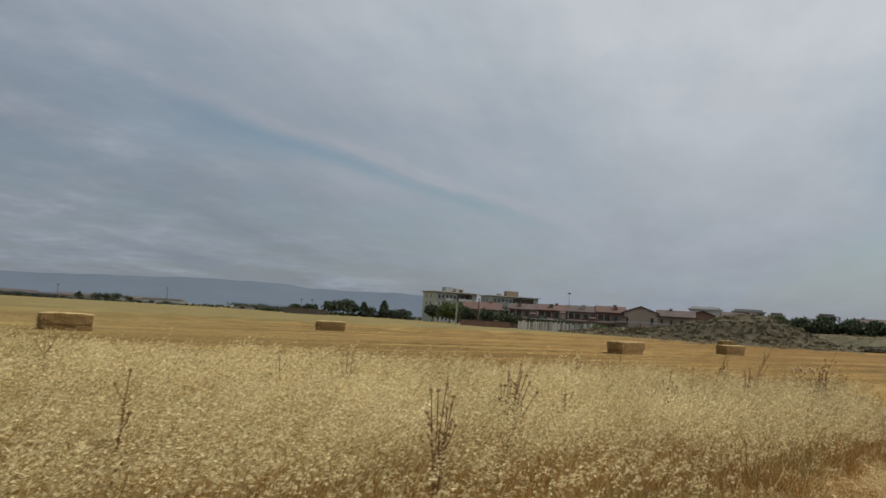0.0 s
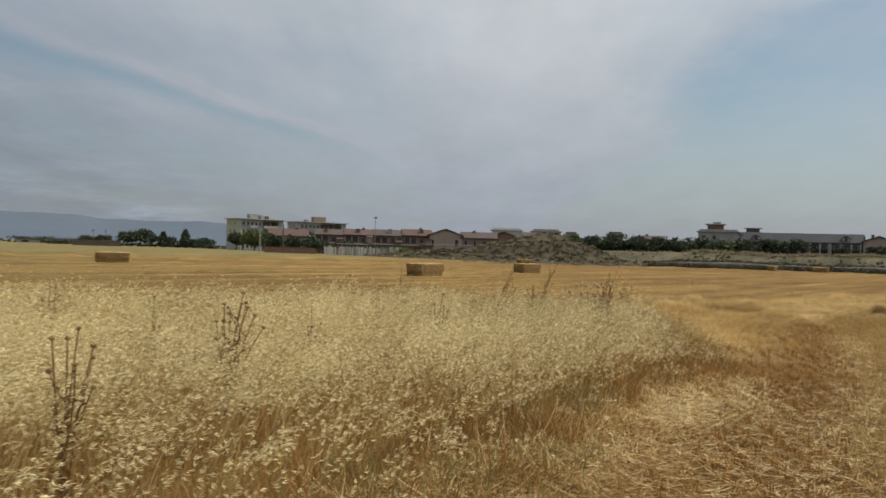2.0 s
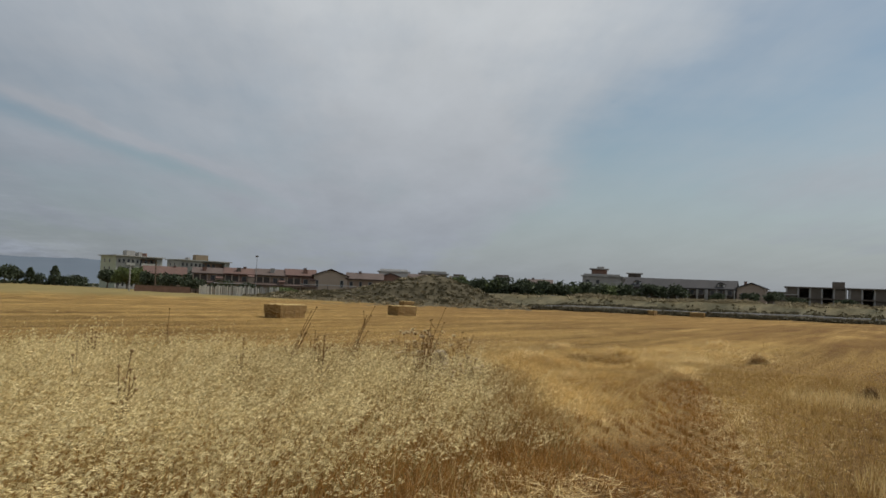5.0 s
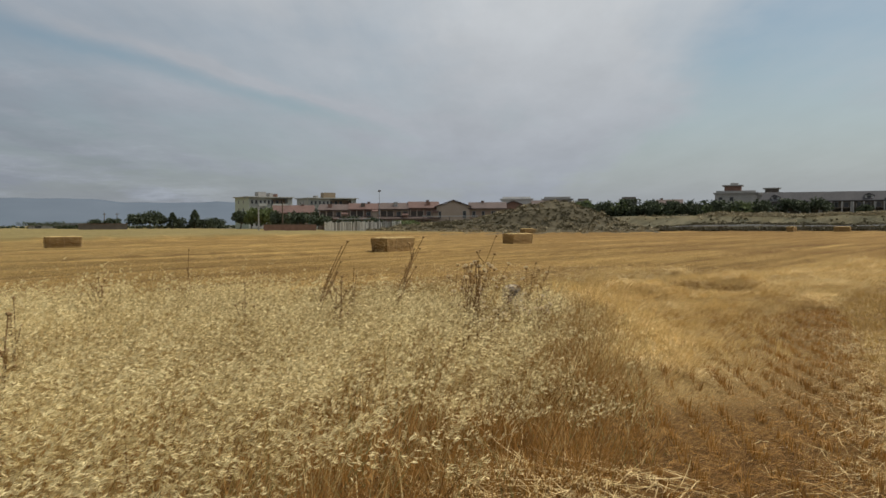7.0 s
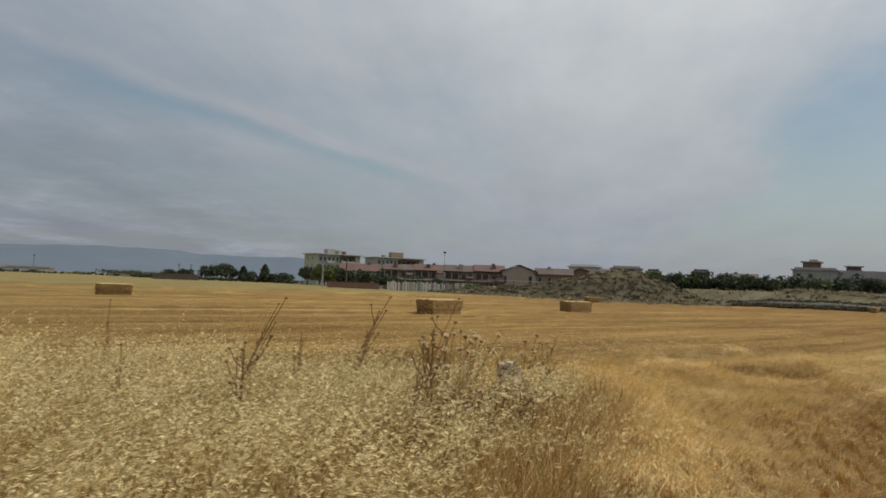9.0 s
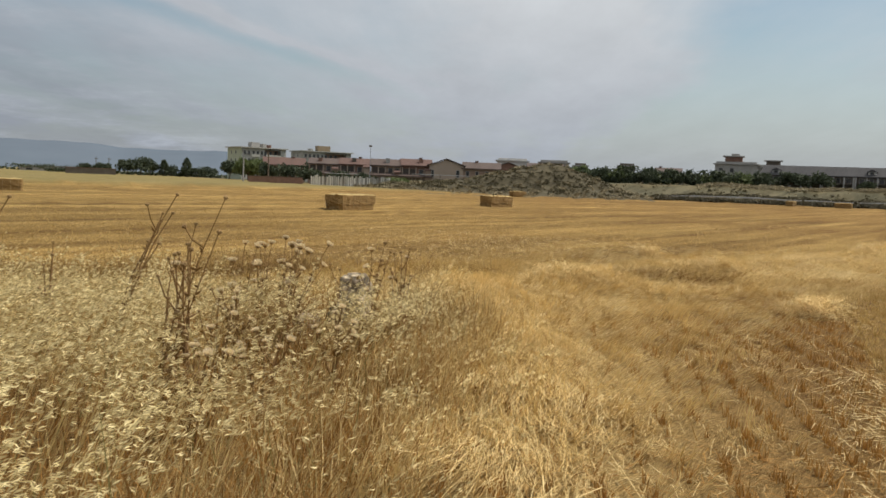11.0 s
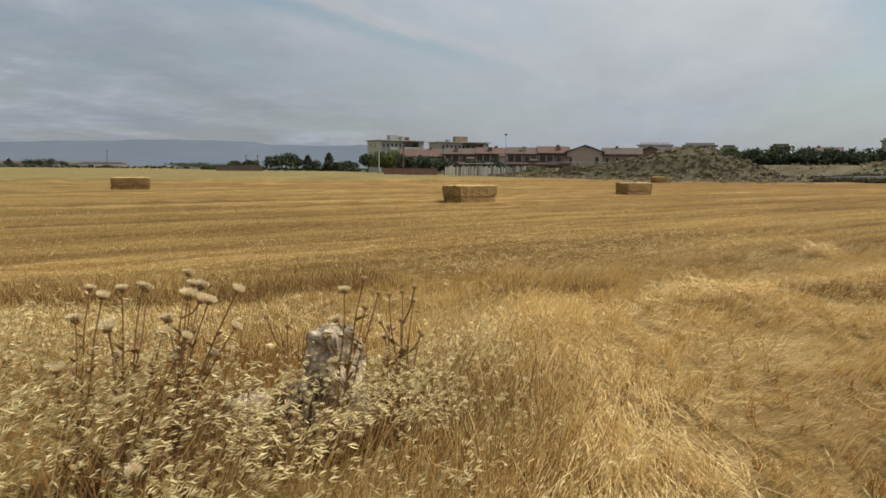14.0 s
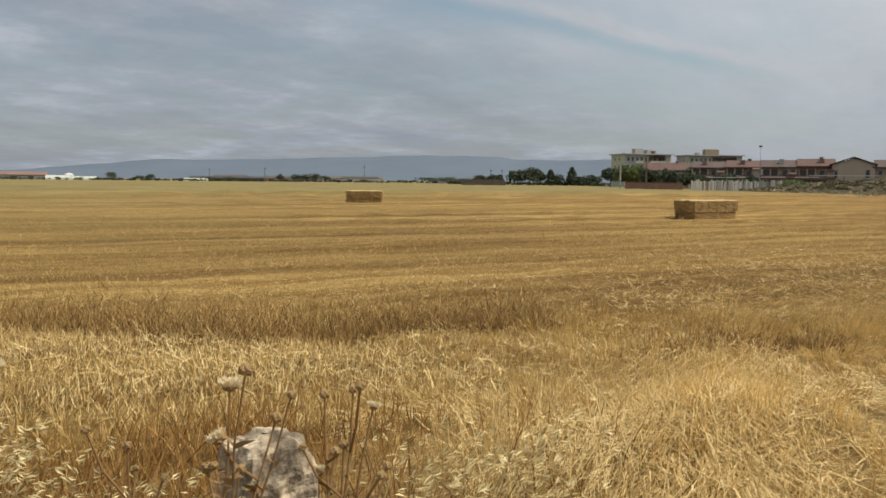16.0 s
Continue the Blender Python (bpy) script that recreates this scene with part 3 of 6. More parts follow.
def tree(x, y, h, w, seed, mat=M_LEAFDARK, label="", group="", cone=False, base=None, name="tree", leaves=1200):
    rng = np.random.default_rng(seed)
    z = float(terrain(x, y)) if base is None else base
    t = thing(name, x, y, z - 0.05, seed * 37 % 360, label, "tree", group)
    bm = bmesh.new()
    r = 0.035 * h
    top = h * (0.8 if cone else 0.5)
    pts = [(0, 0, 0), (rng.normal() * r, rng.normal() * r, top * 0.5), (rng.normal() * r * 2, rng.normal() * r * 2, top)]
    tube(bm, pts, (r, r * 0.75, r * 0.3), 7)
    if not cone:
        for k in range(4):
            an = k * 1.6 + rng.uniform(0, 1)
            q = Vector(pts[1])
            tube(bm, [q, q + Vector((math.cos(an) * w * 0.18, math.sin(an) * w * 0.18, h * 0.16)), q + Vector((math.cos(an) * w * 0.32, math.sin(an) * w * 0.32, h * 0.36))], (r * 0.5, r * 0.35, r * 0.12), 5)
    part("trunk", bm, M_BARK, t)
    if cone:
        v, f = cone_cloud(rng, h, w, leaves, 0.045 * h + 0.12)
    else:
        v, f = leaf_cloud(rng, (0, 0, h * 0.46), (w * 0.62, w * 0.62, h * 0.56), leaves, 0.05 * h + 0.1, 11)
    v[:, 2] = np.maximum(v[:, 2], h * 0.04)
    c = new("crown", mesh_from("crown", v, f, [mat]))
    c.parent = t
    return t


def scrub(name, xs, ys, zs, sizes, seed, mat, label, category, per=26, leaf=0.28):
    """Many low bushes or tufts in one mesh."""
    rng = np.random.default_rng(seed)
    vs, fs, o = [], [], 0
    for x, y, z, s in zip(xs, ys, zs, sizes):
        v, f = leaf_cloud(rng, (x, y, z + s * 0.3), (s, s, s * 0.6), per, s * leaf, 4)
        v[:, 2] = np.maximum(v[:, 2], z - 0.02)
        vs.append(v)
        fs.append(f + o)
        o += len(v)
    return tagged(new(name, mesh_from(name, np.concatenate(vs), np.concatenate(fs), [mat])), label, category, kind="stuff")


# ---- buildings ----
def window(parent, x, z, w, h, y=0.0, axis="y", shutter=None):
    """A window set in a wall that faces -y (or -x, axis x), with its frame and sill."""
    def b(a0, d0, z0, a1, d1, z1):
        return (a0, y + d0, z0, a1, y + d1, z1) if axis == "y" else (y + d0, a0, z0, y + d1, a1, z1)

    f = 0.09
    win = part("window", boxes(b(x, -0.06, z, x + f, 0.02, z + h), b(x + w - f, -0.06, z, x + w, 0.02, z + h), b(x + f, -0.06, z, x + w - f, 0.02, z + f), b(x + f, -0.06, z + h - f, x + w - f, 0.02, z + h), b(x - 0.1, -0.16, z - 0.1, x + w + 0.1, 0.02, z - 0.005)), M_GREYWALL, parent)
    part("pane", boxes(b(x + f, -0.03, z + f, x + w - f, 0.01, z + h - f)), M_GLASS, win)
    if shutter:
        part("shutter", boxes(b(x + f, -0.05, z + h * 0.5, x + w - f, -0.035, z + h - f)), shutter, win)


def apartment_block(x, y, turn, length, depth, label, roof_extra, end_mat):
    t = thing("apartment_building", x, y, 0, turn, label, "apartment building", "apartment buildings at the town's edge")
    H, fh = 12.3, 3.0
    rec = 2.4
    part("wall", boxes((0.02, rec, 0, length - 0.02, depth, H)), M_PINK, t)
    part("end_wall", boxes((-0.25, 0, 0, 0, depth + 0.02, H)), end_mat, t)
    part("end_wall", boxes((length, 0, 0, length + 0.25, depth + 0.02, H)), M_APT, t)
    for k in range(5):
        part("floor_slab", boxes((0.01, 0, k * fh - (0.25 if k else 0), length - 0.01, rec - 0.005, k * fh + (0.0 if k else 0.1))), M_APT, t)
    for k in range(4):
        for a, b in ((3.9, 7.4), (10.0, length - 2.1)) if k else ():
            part("balcony", boxes((a, -0.5, k * fh + 0.02, b, -0.38, k * fh + 0.95), (a, -0.5, k * fh - 0.12, b, -0.004, k * fh + 0.015)), M_APT if k % 2 else M_WHITE, t)
    part("front_wall", boxes((0.02, -0.02, 0, 9.6, rec - 0.01, H - 0.02)), M_APT, t)
    part("pilaster", boxes((length - 2.0, -0.02, 0, length - 0.02, rec - 0.01, H - 0.02)), M_APT, t)
    for k in range(4):
        for a in (0.7, 2.5, 4.4, 6.2, 8.0):
            window(t, a, k * fh + 0.8, 1.0, 1.5, -0.02)
        for a in (10.4, 12.8, 15.0):
            if a + 1.4 < length - 2.0:
                window(t, a, k * fh + 0.12, 1.3, 2.2, rec)
        for a in (depth * 0.35, depth * 0.68):
            if k != 0:
                window(t, a, k * fh + 0.9, 0.9, 1.3, -0.25, "x")
    part("roof", boxes((-0.9, -1.1, H, length + 0.9, depth + 0.9, H + 0.35)), M_APT, t, "flat roof with a wide overhang")
    for a, b, d, h, m in roof_extra:
        part("roof_box", boxes((a, d, H + 0.35, b, d + 3.0, H + 0.35 + h)), m, t)
    return t


def pitched_house(x, y, turn, length, depth, eave, ridge, wall, roof, label, openings=(), group="", dormers=(), chimney=(), gable_front=False, base=0.0, name="house"):
    t = thing(name, x, y, base, turn, label, "house", group)
    part("wall", boxes((0, 0, -0.3, length, depth, eave)), wall, t)
    if gable_front:
        c = length / 2
        part("gable", prism([(0, eave), (length, eave), (c, ridge - 0.1)], 0, 0.3), wall, t)
        part("gable", prism([(0, eave), (length, eave), (c, ridge - 0.1)], depth - 0.3, depth), wall, t)
        o = 0.5
        drop = o * (ridge - eave) / c
        part("roof", prism([(-o, eave - drop), (c, ridge), (length + o, eave - drop), (length + o, eave - drop + 0.22), (c, ridge + 0.24), (-o, eave - drop + 0.22)], -0.5, depth + 0.4), roof, t)
    else:
        c = depth / 2
        for a in (0, length - 0.3):
            part("gable", prism([(0, eave), (depth, eave), (c, ridge - 0.1)], a, a + 0.3, "x"), wall, t)
        o = 0.7
        drop = o * (ridge - eave) / c
        part("roof", prism([(-o, eave - drop), (c, ridge), (depth + o, eave - drop), (depth + o, eave - drop + 0.22), (c, ridge + 0.24), (-o, eave - drop + 0.22)], -0.3, length + 0.3, "x"), roof, t)
    for a, z, w, h in openings:
        window(t, a, z, w, h, 0.0)
    for a in dormers:
        d = part("dormer", boxes((a, 0.6, eave, a + 1.8, 3.0, eave + 1.15)), M_WHITE, t)
        part("dormer_roof", prism([(a - 0.3, eave + 1.15), (a + 0.9, eave + 1.75), (a + 2.1, eave + 1.15)], 0.3, 3.4), roof, d)
        part("pane", boxes((a + 0.45, 0.56, eave + 0.25, a + 1.35, 0.598, eave + 1.0)), M_GLASS, d)
    for a in chimney:
        ch = part("chimney", boxes((a, depth * 0.45, eave, a + 0.7, depth * 0.45 + 0.7, ridge + 0.5)), M_BRICK, t)
        part("chimney_cap", boxes((a - 0.1, depth * 0.45 - 0.1, ridge + 0.5, a + 0.8, depth * 0.45 + 0.8, ridge + 0.62)), M_GREYWALL, ch)
    return t


def porch(t, length, z0, z1, deep, bays, roof):
    """A shaded loggia along a house front: posts, beam and lean-to roof."""
    for k in range(bays + 1):
        a = k * (length - 0.3) / bays
        part("post", boxes((a, -deep, z0, a + 0.3, -deep + 0.3, z1)), M_PINK, t)
    part("beam", boxes((0, -deep, z1, length, -deep + 0.3, z1 + 0.3)), M_PINK, t)
    part("porch_roof", prism([(-deep - 0.4, z1 + 0.3), (-0.005, z1 + 0.9), (-0.005, z1 + 1.05), (-deep - 0.4, z1 + 0.42)], -0.2, length + 0.2, "x"), roof, t)


def flat_house(x, y, turn, length, depth, h, wall, label, base=0.0, parapet=True, openings=(), group="", name="house"):
    t = thing(name, x, y, base, turn, label, "house", group)
    part("wall", boxes((0, 0, -0.3, length, depth, h)), wall, t)
    part("roof_slab", boxes((-0.5, -0.5, h, length + 0.5, depth + 0.5, h + 0.25)), M_WHITE if wall is M_WHITE else M_GREYWALL, t)
    if parapet:
        part("parapet", boxes((0.3, 0.3, h + 0.25, length - 0.3, 0.5, h + 0.8)), wall, t)
    for a, z, w, hh in openings:
        window(t, a, z, w, hh, 0.0)
    return t


APT = "cream four-storey apartment block with loggias and a flat overhanging roof"
apartment_block(75.0, 341.5, 15.0, 18.8, 12.0, APT, ((5.5, 9.0, 3, 2.0, M_GREYWALL), (10.5, 12.0, 3, 1.6, M_GREYWALL), (14.0, 14.6, 4, 1.4, M_BRICK)), M_APTGREEN)
apartment_block(101.3, 350.0, 8.0, 21.5, 12.0, "cream apartment block with an ochre stair head on its roof", ((8.0, 13.5, 3, 2.3, M_YELLOW), (5.0, 6.0, 4, 1.0, M_GREYWALL)), M_APT)

FAR_ROW = "unfinished terraced houses behind the mound"
pitched_house(62.5, 247.0, -14, 11.5, 9, 5.0, 6.9, M_PINK, M_REDTILE, "two-storey house with a red tiled roof among trees", ((2, 3.0, 1.2, 1.3), (6, 3.0, 1.2, 1.3), (9, 3.0, 1.2, 1.3)), FAR_ROW, chimney=(8,))
row_x, row_y, row_turn = 66.0, 212.5, -19.5
for k in range(4):
    L = 7.4
    cx = row_x + k * (L + 0.15) * math.cos(radians(row_turn))
    cy = row_y + k * (L + 0.15) * math.sin(radians(row_turn))
    hh = pitched_house(cx, cy, row_turn, L, 9, (5.15, 5.3, 5.35, 5.6)[k], (6.4, 6.65, 6.75, 7.05)[k], M_BRICK if k % 2 else M_PINK, M_REDTILE if k % 2 else M_TILE, "unfinished terraced house of raw brick with a tiled roof", ((0.4, 2.9, 1.3, 1.8), (2.3, 2.9, 1.3, 1.8), (4.25, 2.9, 1.1, 1.8), (5.9, 2.9, 1.1, 1.8)), FAR_ROW, chimney=(4.5,) if k in (1, 3) else ())
    porch(hh, L, 0, 2.5, 1.6, 3, M_TILE)
    # thin dark sheet on the wall stands in for the loggia's shade
    part("loggia", boxes((0.3, -0.12, 2.95, 3.35, -0.07, 4.75)), M_ROOMSHADE, hh, "dark flat panel painting the shade of an open loggia")
    for a in (0.05, 1.7, 3.4, 5.45, 7.05):
        part("pillar", boxes((a, -0.42, 0, a + 0.26, -0.13, 5.0)), M_PALELITPINK, hh)
    part("parapet", boxes((0.3, -0.38, 2.75, 3.4, -0.14, 3.45)), (M_PALELITPINK, M_WHITE, M_PINK, M_PALELITPINK)[k], hh)
    part("side_wing", boxes((5.75, -1.5, 0, 7.0, -0.43, (3.9, 4.6, 3.6, 4.4)[k])), (M_PINK, M_PALELITPINK, M_BRICK, M_PINK)[k], hh)
    part("wing_roof", prism([(-1.8, (3.9, 4.6, 3.6, 4.4)[k]), (-0.43, (3.9, 4.6, 3.6, 4.4)[k] + 0.5), (-0.43, (3.9, 4.6, 3.6, 4.4)[k] + 0.68), (-1.8, (3.9, 4.6, 3.6, 4.4)[k] + 0.15)], 5.6, 7.2, "x"), M_REDTILE, hh)
    part("roof_vent", boxes((2.2 + k * 0.7, 1.2, 5.6, 3.2 + k * 0.7, 2.3, (6.6, 6.9, 7.1, 7.2)[k])), (M_BRICK, M_DARKWALL, M_GREYWALL, M_BRICK)[k], hh)
# the unlit gable front is brightened through its plaster colour
pitched_house(93.3, 201.6, -20, 8.4, 10, 5.9, 7.35, M_PALELITPINK, M_TILE, "gable-ended house in pinkish plaster", ((6.6, 3.0, 0.9, 1.8), (0.5, 3.0, 0.7, 1.7)), FAR_ROW, gable_front=True)
for k, (x, y, L, e, r) in enumerate(((101.2, 199.2, 9.2, 5.4, 6.8), (111.5, 203.5, 8.5, 5.8, 7.3), (120.0, 199.5, 9.0, 6.0, 7.4))):
    pitched_house(x, y, -28, L, 9, e, r, M_PINK if k != 1 else M_BRICK, M_TILE, "terraced house with small dark windows and a tiled roof", ((0.8, 3.2, 0.9, 1.5), (3.2, 3.2, 0.8, 1.5), (5.6, 3.2, 1.0, 1.5)), FAR_ROW, chimney=(3,) if k == 0 else (), gable_front=k == 1)
flat_house(121.5, 219.5, -30, 8.5, 9, 8.3, M_WHITE, "white flat-roofed house behind the terrace", openings=((1, 5.4, 1.1, 1.3), (4.5, 5.4, 1.1, 1.3)), group=FAR_ROW)
flat_house(131.5, 213.5, -32, 8.0, 9, 8.2, M_GREYWALL, "grey flat-roofed house behind the scrub", openings=((1, 5.4, 1.1, 1.3), (4.5, 5.4, 1.1, 1.3)), group=FAR_ROW)
flat_house(139.5, 208.5, -34, 3.6, 6, 7.6, M_DARKWALL, "dark brick shell with open upper windows", openings=((0.5, 5.9, 0.9, 1.2), (2.1, 5.9, 0.9, 1.2)), group=FAR_ROW)
flat_house(150.5, 203.0, -36, 4.4, 6, 8.0, M_DARKWALL, "dark brick shell with open upper windows", openings=((0.5, 6.2, 1.2, 1.2), (2.6, 6.2, 1.2, 1.2)), group=FAR_ROW)
pitched_house(160.5, 200.0, -40, 7, 8, 6.8, 7.9, M_GREYWALL, M_TILE, "low house showing only its roof over the hedge", (), FAR_ROW, chimney=(1.0,))

# the terrace on the rise
RISE = "terraced houses on the rise"
tw = flat_house(181.2, 199.5, -45, 11.5, 10, 6.9, M_GREYWALL, "pale block with a brick tower under a projecting roof", 3.0, openings=((1, 4.6, 1.2, 1.3), (4, 4.6, 1.2, 1.3)), group=RISE)
part("tower", boxes((2.6, 1.0, 6.5, 7.2, 7.0, 9.1)), M_BRICK, tw, "brick tower storey")
part("tower_roof", boxes((2.0, 0.4, 9.1, 7.8, 7.6, 9.4), (4.2, 2.0, 9.4, 6.4, 5.0, 10.0)), M_GREYWALL, tw)
part("tower_wall", boxes((7.2, 1.2, 6.5, 9.6, 6.0, 7.6)), M_WHITE, tw)
tw = flat_house(190.5, 196.0, -45, 9.5, 10, 6.4, M_GREYWALL, "grey block with a rooftop storey under a thin slab", 3.0, openings=((1, 4.2, 1.2, 1.3), (5, 4.2, 1.2, 1.3)), group=RISE)
part("tower", boxes((4.6, 1.5, 6.6, 8.4, 6, 8.3)), M_DARKWALL, tw)
part("tower_roof", boxes((4.0, 0.9, 8.3, 9.0, 6.6, 8.55)), M_GREYWALL, tw)
rt = -56.0
for k in range(4):
    L = 7.2
    x = 175.0 + k * (L + 0.15) * math.cos(radians(rt))
    y = 175.5 + k * (L + 0.15) * math.sin(radians(rt))
    hh = pitched_house(x, y, rt, L, 10, 4.0, 6.2 - 0.05 * k, M_DARKWALL, M_SLATE, "terraced house with a dark roof and pale dormer", ((0.8, 1.9, 1.2, 1.6), (3.0, 1.9, 1.0, 1.6), (5.2, 1.9, 1.2, 1.6)), RISE, dormers=(2.6,) if k in (0, 3) else (), base=3.0)
    for a in (0, 2.4, 4.8, 6.9):
        part("pillar", boxes((a, -1.6, -0.3, a + 0.35, -1.3, 3.6)), M_GREYWALL, hh)
    part("porch_slab", boxes((0, -1.25, 2.0, L, -0.17, 2.2)), M_DARKWALL, hh)
pitched_house(191.6, 151.0, rt, 7.3, 10, 4.3, 5.6, M_PALELITPINK, M_SLATE, "end house in pinkish plaster with a dark roof", ((1.0, 1.6, 1.4, 1.4), (4.6, 1.6, 1.0, 1.4)), RISE, gable_front=True, base=3.0, chimney=(1.5,))


def concrete_shell(x, y, turn, bays, base, label, storeys=2):
    t = thing("building_shell", x, y, base, turn, label, "unfinished building", "concrete shells beyond the terrace")
    w = 2.9
    for f in range(storeys):
        z = f * 2.9
        for k in range(bays + 1):
            for d in (0, 4.5, 9):
                part("column", boxes((k * w, d, z - (0.3 if f == 0 else 0), k * w + 0.4, d + 0.4, z + 2.6)), M_GREYWALL, t)
        part("floor_slab", boxes((-0.4, -0.4, z + 2.6, bays * w + 0.8, 9.8, z + 2.9)), M_DARKWALL, t)
    part("back_wall", boxes((0, 9.0, 0, bays * w, 9.2, storeys * 2.9 - 0.31)), M_DARKWALL, t)
    for k in range(0, bays, 2):
        part("infill_wall", boxes((k * w + 0.4, 0.1, 0, (k + 1) * w, 0.3, 2.6)), M_DARKWALL, t)
        part("infill_wall", boxes((k * w + 0.4, 0.12, 2.91, (k + 1) * w, 0.3, 5.49)), M_DARKWALL, t)
    part("stair_head", boxes((w * (bays - 1), 2, storeys * 2.9, w * bays, 6, storeys * 2.9 + 1.6)), M_DARKWALL, t)
    return t


SHELL = "unfinished concrete building shell with bare columns and slabs"
flat_house(199.5, 150.5, -56, 9.5, 7, 3.0, M_DARKWALL, "low dark outbuilding on the rise", 3.0, openings=((1, 0.6, 1.2, 1.2), (4, 0.6, 1.2, 1.2)), group=RISE)
concrete_shell(206.0, 146.5, -55, 5, 2.6, SHELL)
concrete_shell(214.7, 133.8, -57, 6, 2.6, SHELL)
concrete_shell(224.6, 118.0, -60, 7, 2.6, SHELL)

# lamp mast above the roofs
mast = thing("lamp_mast", 74.0, 190.5, 0, 0, "thin tall floodlight mast with a dark lamp head", "lamp mast")
bm = bmesh.new()
tube(bm, [(0, 0, 0), (0, 0, 5), (0, 0, 9.0)], (0.09, 0.06, 0.04), 8)
part("pole", bm, M_METAL, mast)
part("lamp_head", boxes((-0.28, -0.2, 9.0, 0.28, 0.2, 9.35)), M_DARKWALL, mast)

# fence of weathered panels and the low wall beside it
fence = thing("fence", 53.0, 163.8, 0, -18, "fence of weathered pale upright boards on dark posts", "fence")
rng = np.random.default_rng(77)
for k in range(41):
    a = k * 0.36 + rng.uniform(-0.03, 0.03)
    part("board", boxes((a, -0.02 + rng.uniform(-0.03, 0.03), 0.02, a + rng.uniform(0.24, 0.34), 0.04, 2.05 + rng.uniform(-0.22, 0.16))), M_BOARD, fence)
    if k % 6 == 0:
        part("post", boxes((a - 0.08, 0.08, 0, a + 0.06, 0.22, 2.25)), M_DARKWALL, fence)
part("rail", boxes((0, 0.075, 1.5, 14.8, 0.13, 1.62)), M_DARKWALL, fence)
part("rail", boxes((0, 0.075, 0.5, 14.8, 0.13, 0.62)), M_DARKWALL, fence)
shed = thing("lean_to_roof", 56.5, 166.5, 0, -18, "long pale sheet roof of a low shelter behind the fence", "shelter")
part("sheet", boxes((0, 0, 2.55, 6.5, 2.5, 2.65)), M_WHITE, shed)
for a in (0.1, 3.1, 6.2):
    part("post", boxes((a, 0.2, 0, a + 0.14, 0.34, 2.55)), M_DARKWALL, shed)
shed = thing("lean_to_roof", 72.0, 160.5, 0, -22, "long pale sheet roof of a low shelter behind scrub", "shelter")
part("sheet", boxes((0, 0, 3.0, 11, 2.5, 3.1)), M_WHITE, shed)
for a in (0.1, 5.3, 10.7):
    part("post", boxes((a, 0.2, 0, a + 0.14, 0.34, 3.0)), M_DARKWALL, shed)
wall = thing("low_wall", 43.0, 171.5, 0, -14, "long low dark earth wall at the field edge", "wall")
part("wall", boxes((0, 0, -0.2, 10.2, 0.5, 1.5)), M_BRICK, wall)
part("coping", boxes((-0.05, -0.06, 1.5, 10.25, 0.56, 1.6)), M_DARKWALL, wall)

wall = thing("low_wall", 12.6, 310.5, 0, -2, "low brown earth wall far across the field", "wall")
part("wall", boxes((0, 0, -0.2, 15.2, 0.6, 2.0)), M_DARKWALL, wall)
part("coping", boxes((-0.05, -0.06, 2.0, 15.25, 0.66, 2.12)), M_BRICK, wall)
for x, y, h, m, lab in ((42.3, 172.6, 5.3, M_GREYWALL, "pale concrete post at the edge of the field"), (47.1, 172.8, 6.2, M_BARK, "brown wooden post at the edge of the field")):
    t = thing("utility_pole", x, y, 0, 0, lab, "pole", "posts beside the houses")
    bm = bmesh.new()
    tube(bm, [(0, 0, -0.2), (0, 0, h)], (0.16, 0.12), 8)
    part("pole", bm, m, t)
    part("bracket", boxes((-0.06, -0.3, h - 0.3, 0.06, 0.3, h - 0.2)), M_METAL, t)

# far left: sheds, polytunnels and walls across the plain
FARL = "farm buildings across the plain"


def long_shed(x, y, turn, length, depth, eave, ridge, wall, roof, label):
    t = thing("farm_shed", x, y, 0, turn, label, "farm shed", FARL)
    part("wall", boxes((0, 0, -0.3, length, depth, eave)), wall, t)
    c = depth / 2
    part("roof", prism([(-0.4, eave), (c, ridge), (depth + 0.4, eave), (depth + 0.4, eave + 0.15), (c, ridge + 0.18), (-0.4, eave + 0.15)], -0.3, length + 0.3, "x"), roof, t)
    for k in range(int(length // 9)):
        part("opening", boxes((k * 9 + 3, -0.05, 0.2, k * 9 + 6.2, 0.02, eave * 0.72)), M_GLASS, t)


long_shed(-292, 462, 27, 76, 14, 2.6, 4.3, M_GREYWALL, M_BRICK, "long low grey farm shed under a dark reddish roof")
long_shed(-150, 520, 14, 44, 12, 1.9, 2.9, M_DARKWALL, M_SLATE, "long low dark farm shed")
long_shed(-112, 548, 10, 36, 12, 2.2, 3.6, M_GREYWALL, M_TILE, "long low grey farm shed with a tiled roof")
long_shed(-74, 552, 8, 36, 12, 2.4, 3.8, M_WHITE, M_DARKWALL, "long low white farm shed with a dark roof")
long_shed(-8, 520, 2, 40, 10, 1.9, 2.7, M_GREYWALL, M_SLATE, "long low grey farm shed")
long_shed(-140, 535, 12, 20, 10, 2.6, 3.8, M_WHITE, M_TILE, "low cream farm shed with a tiled roof")
long_shed(-62, 545, 8, 22, 10, 2.6, 3.4, M_WHITE, M_SLATE, "low white farm shed with a grey roof")
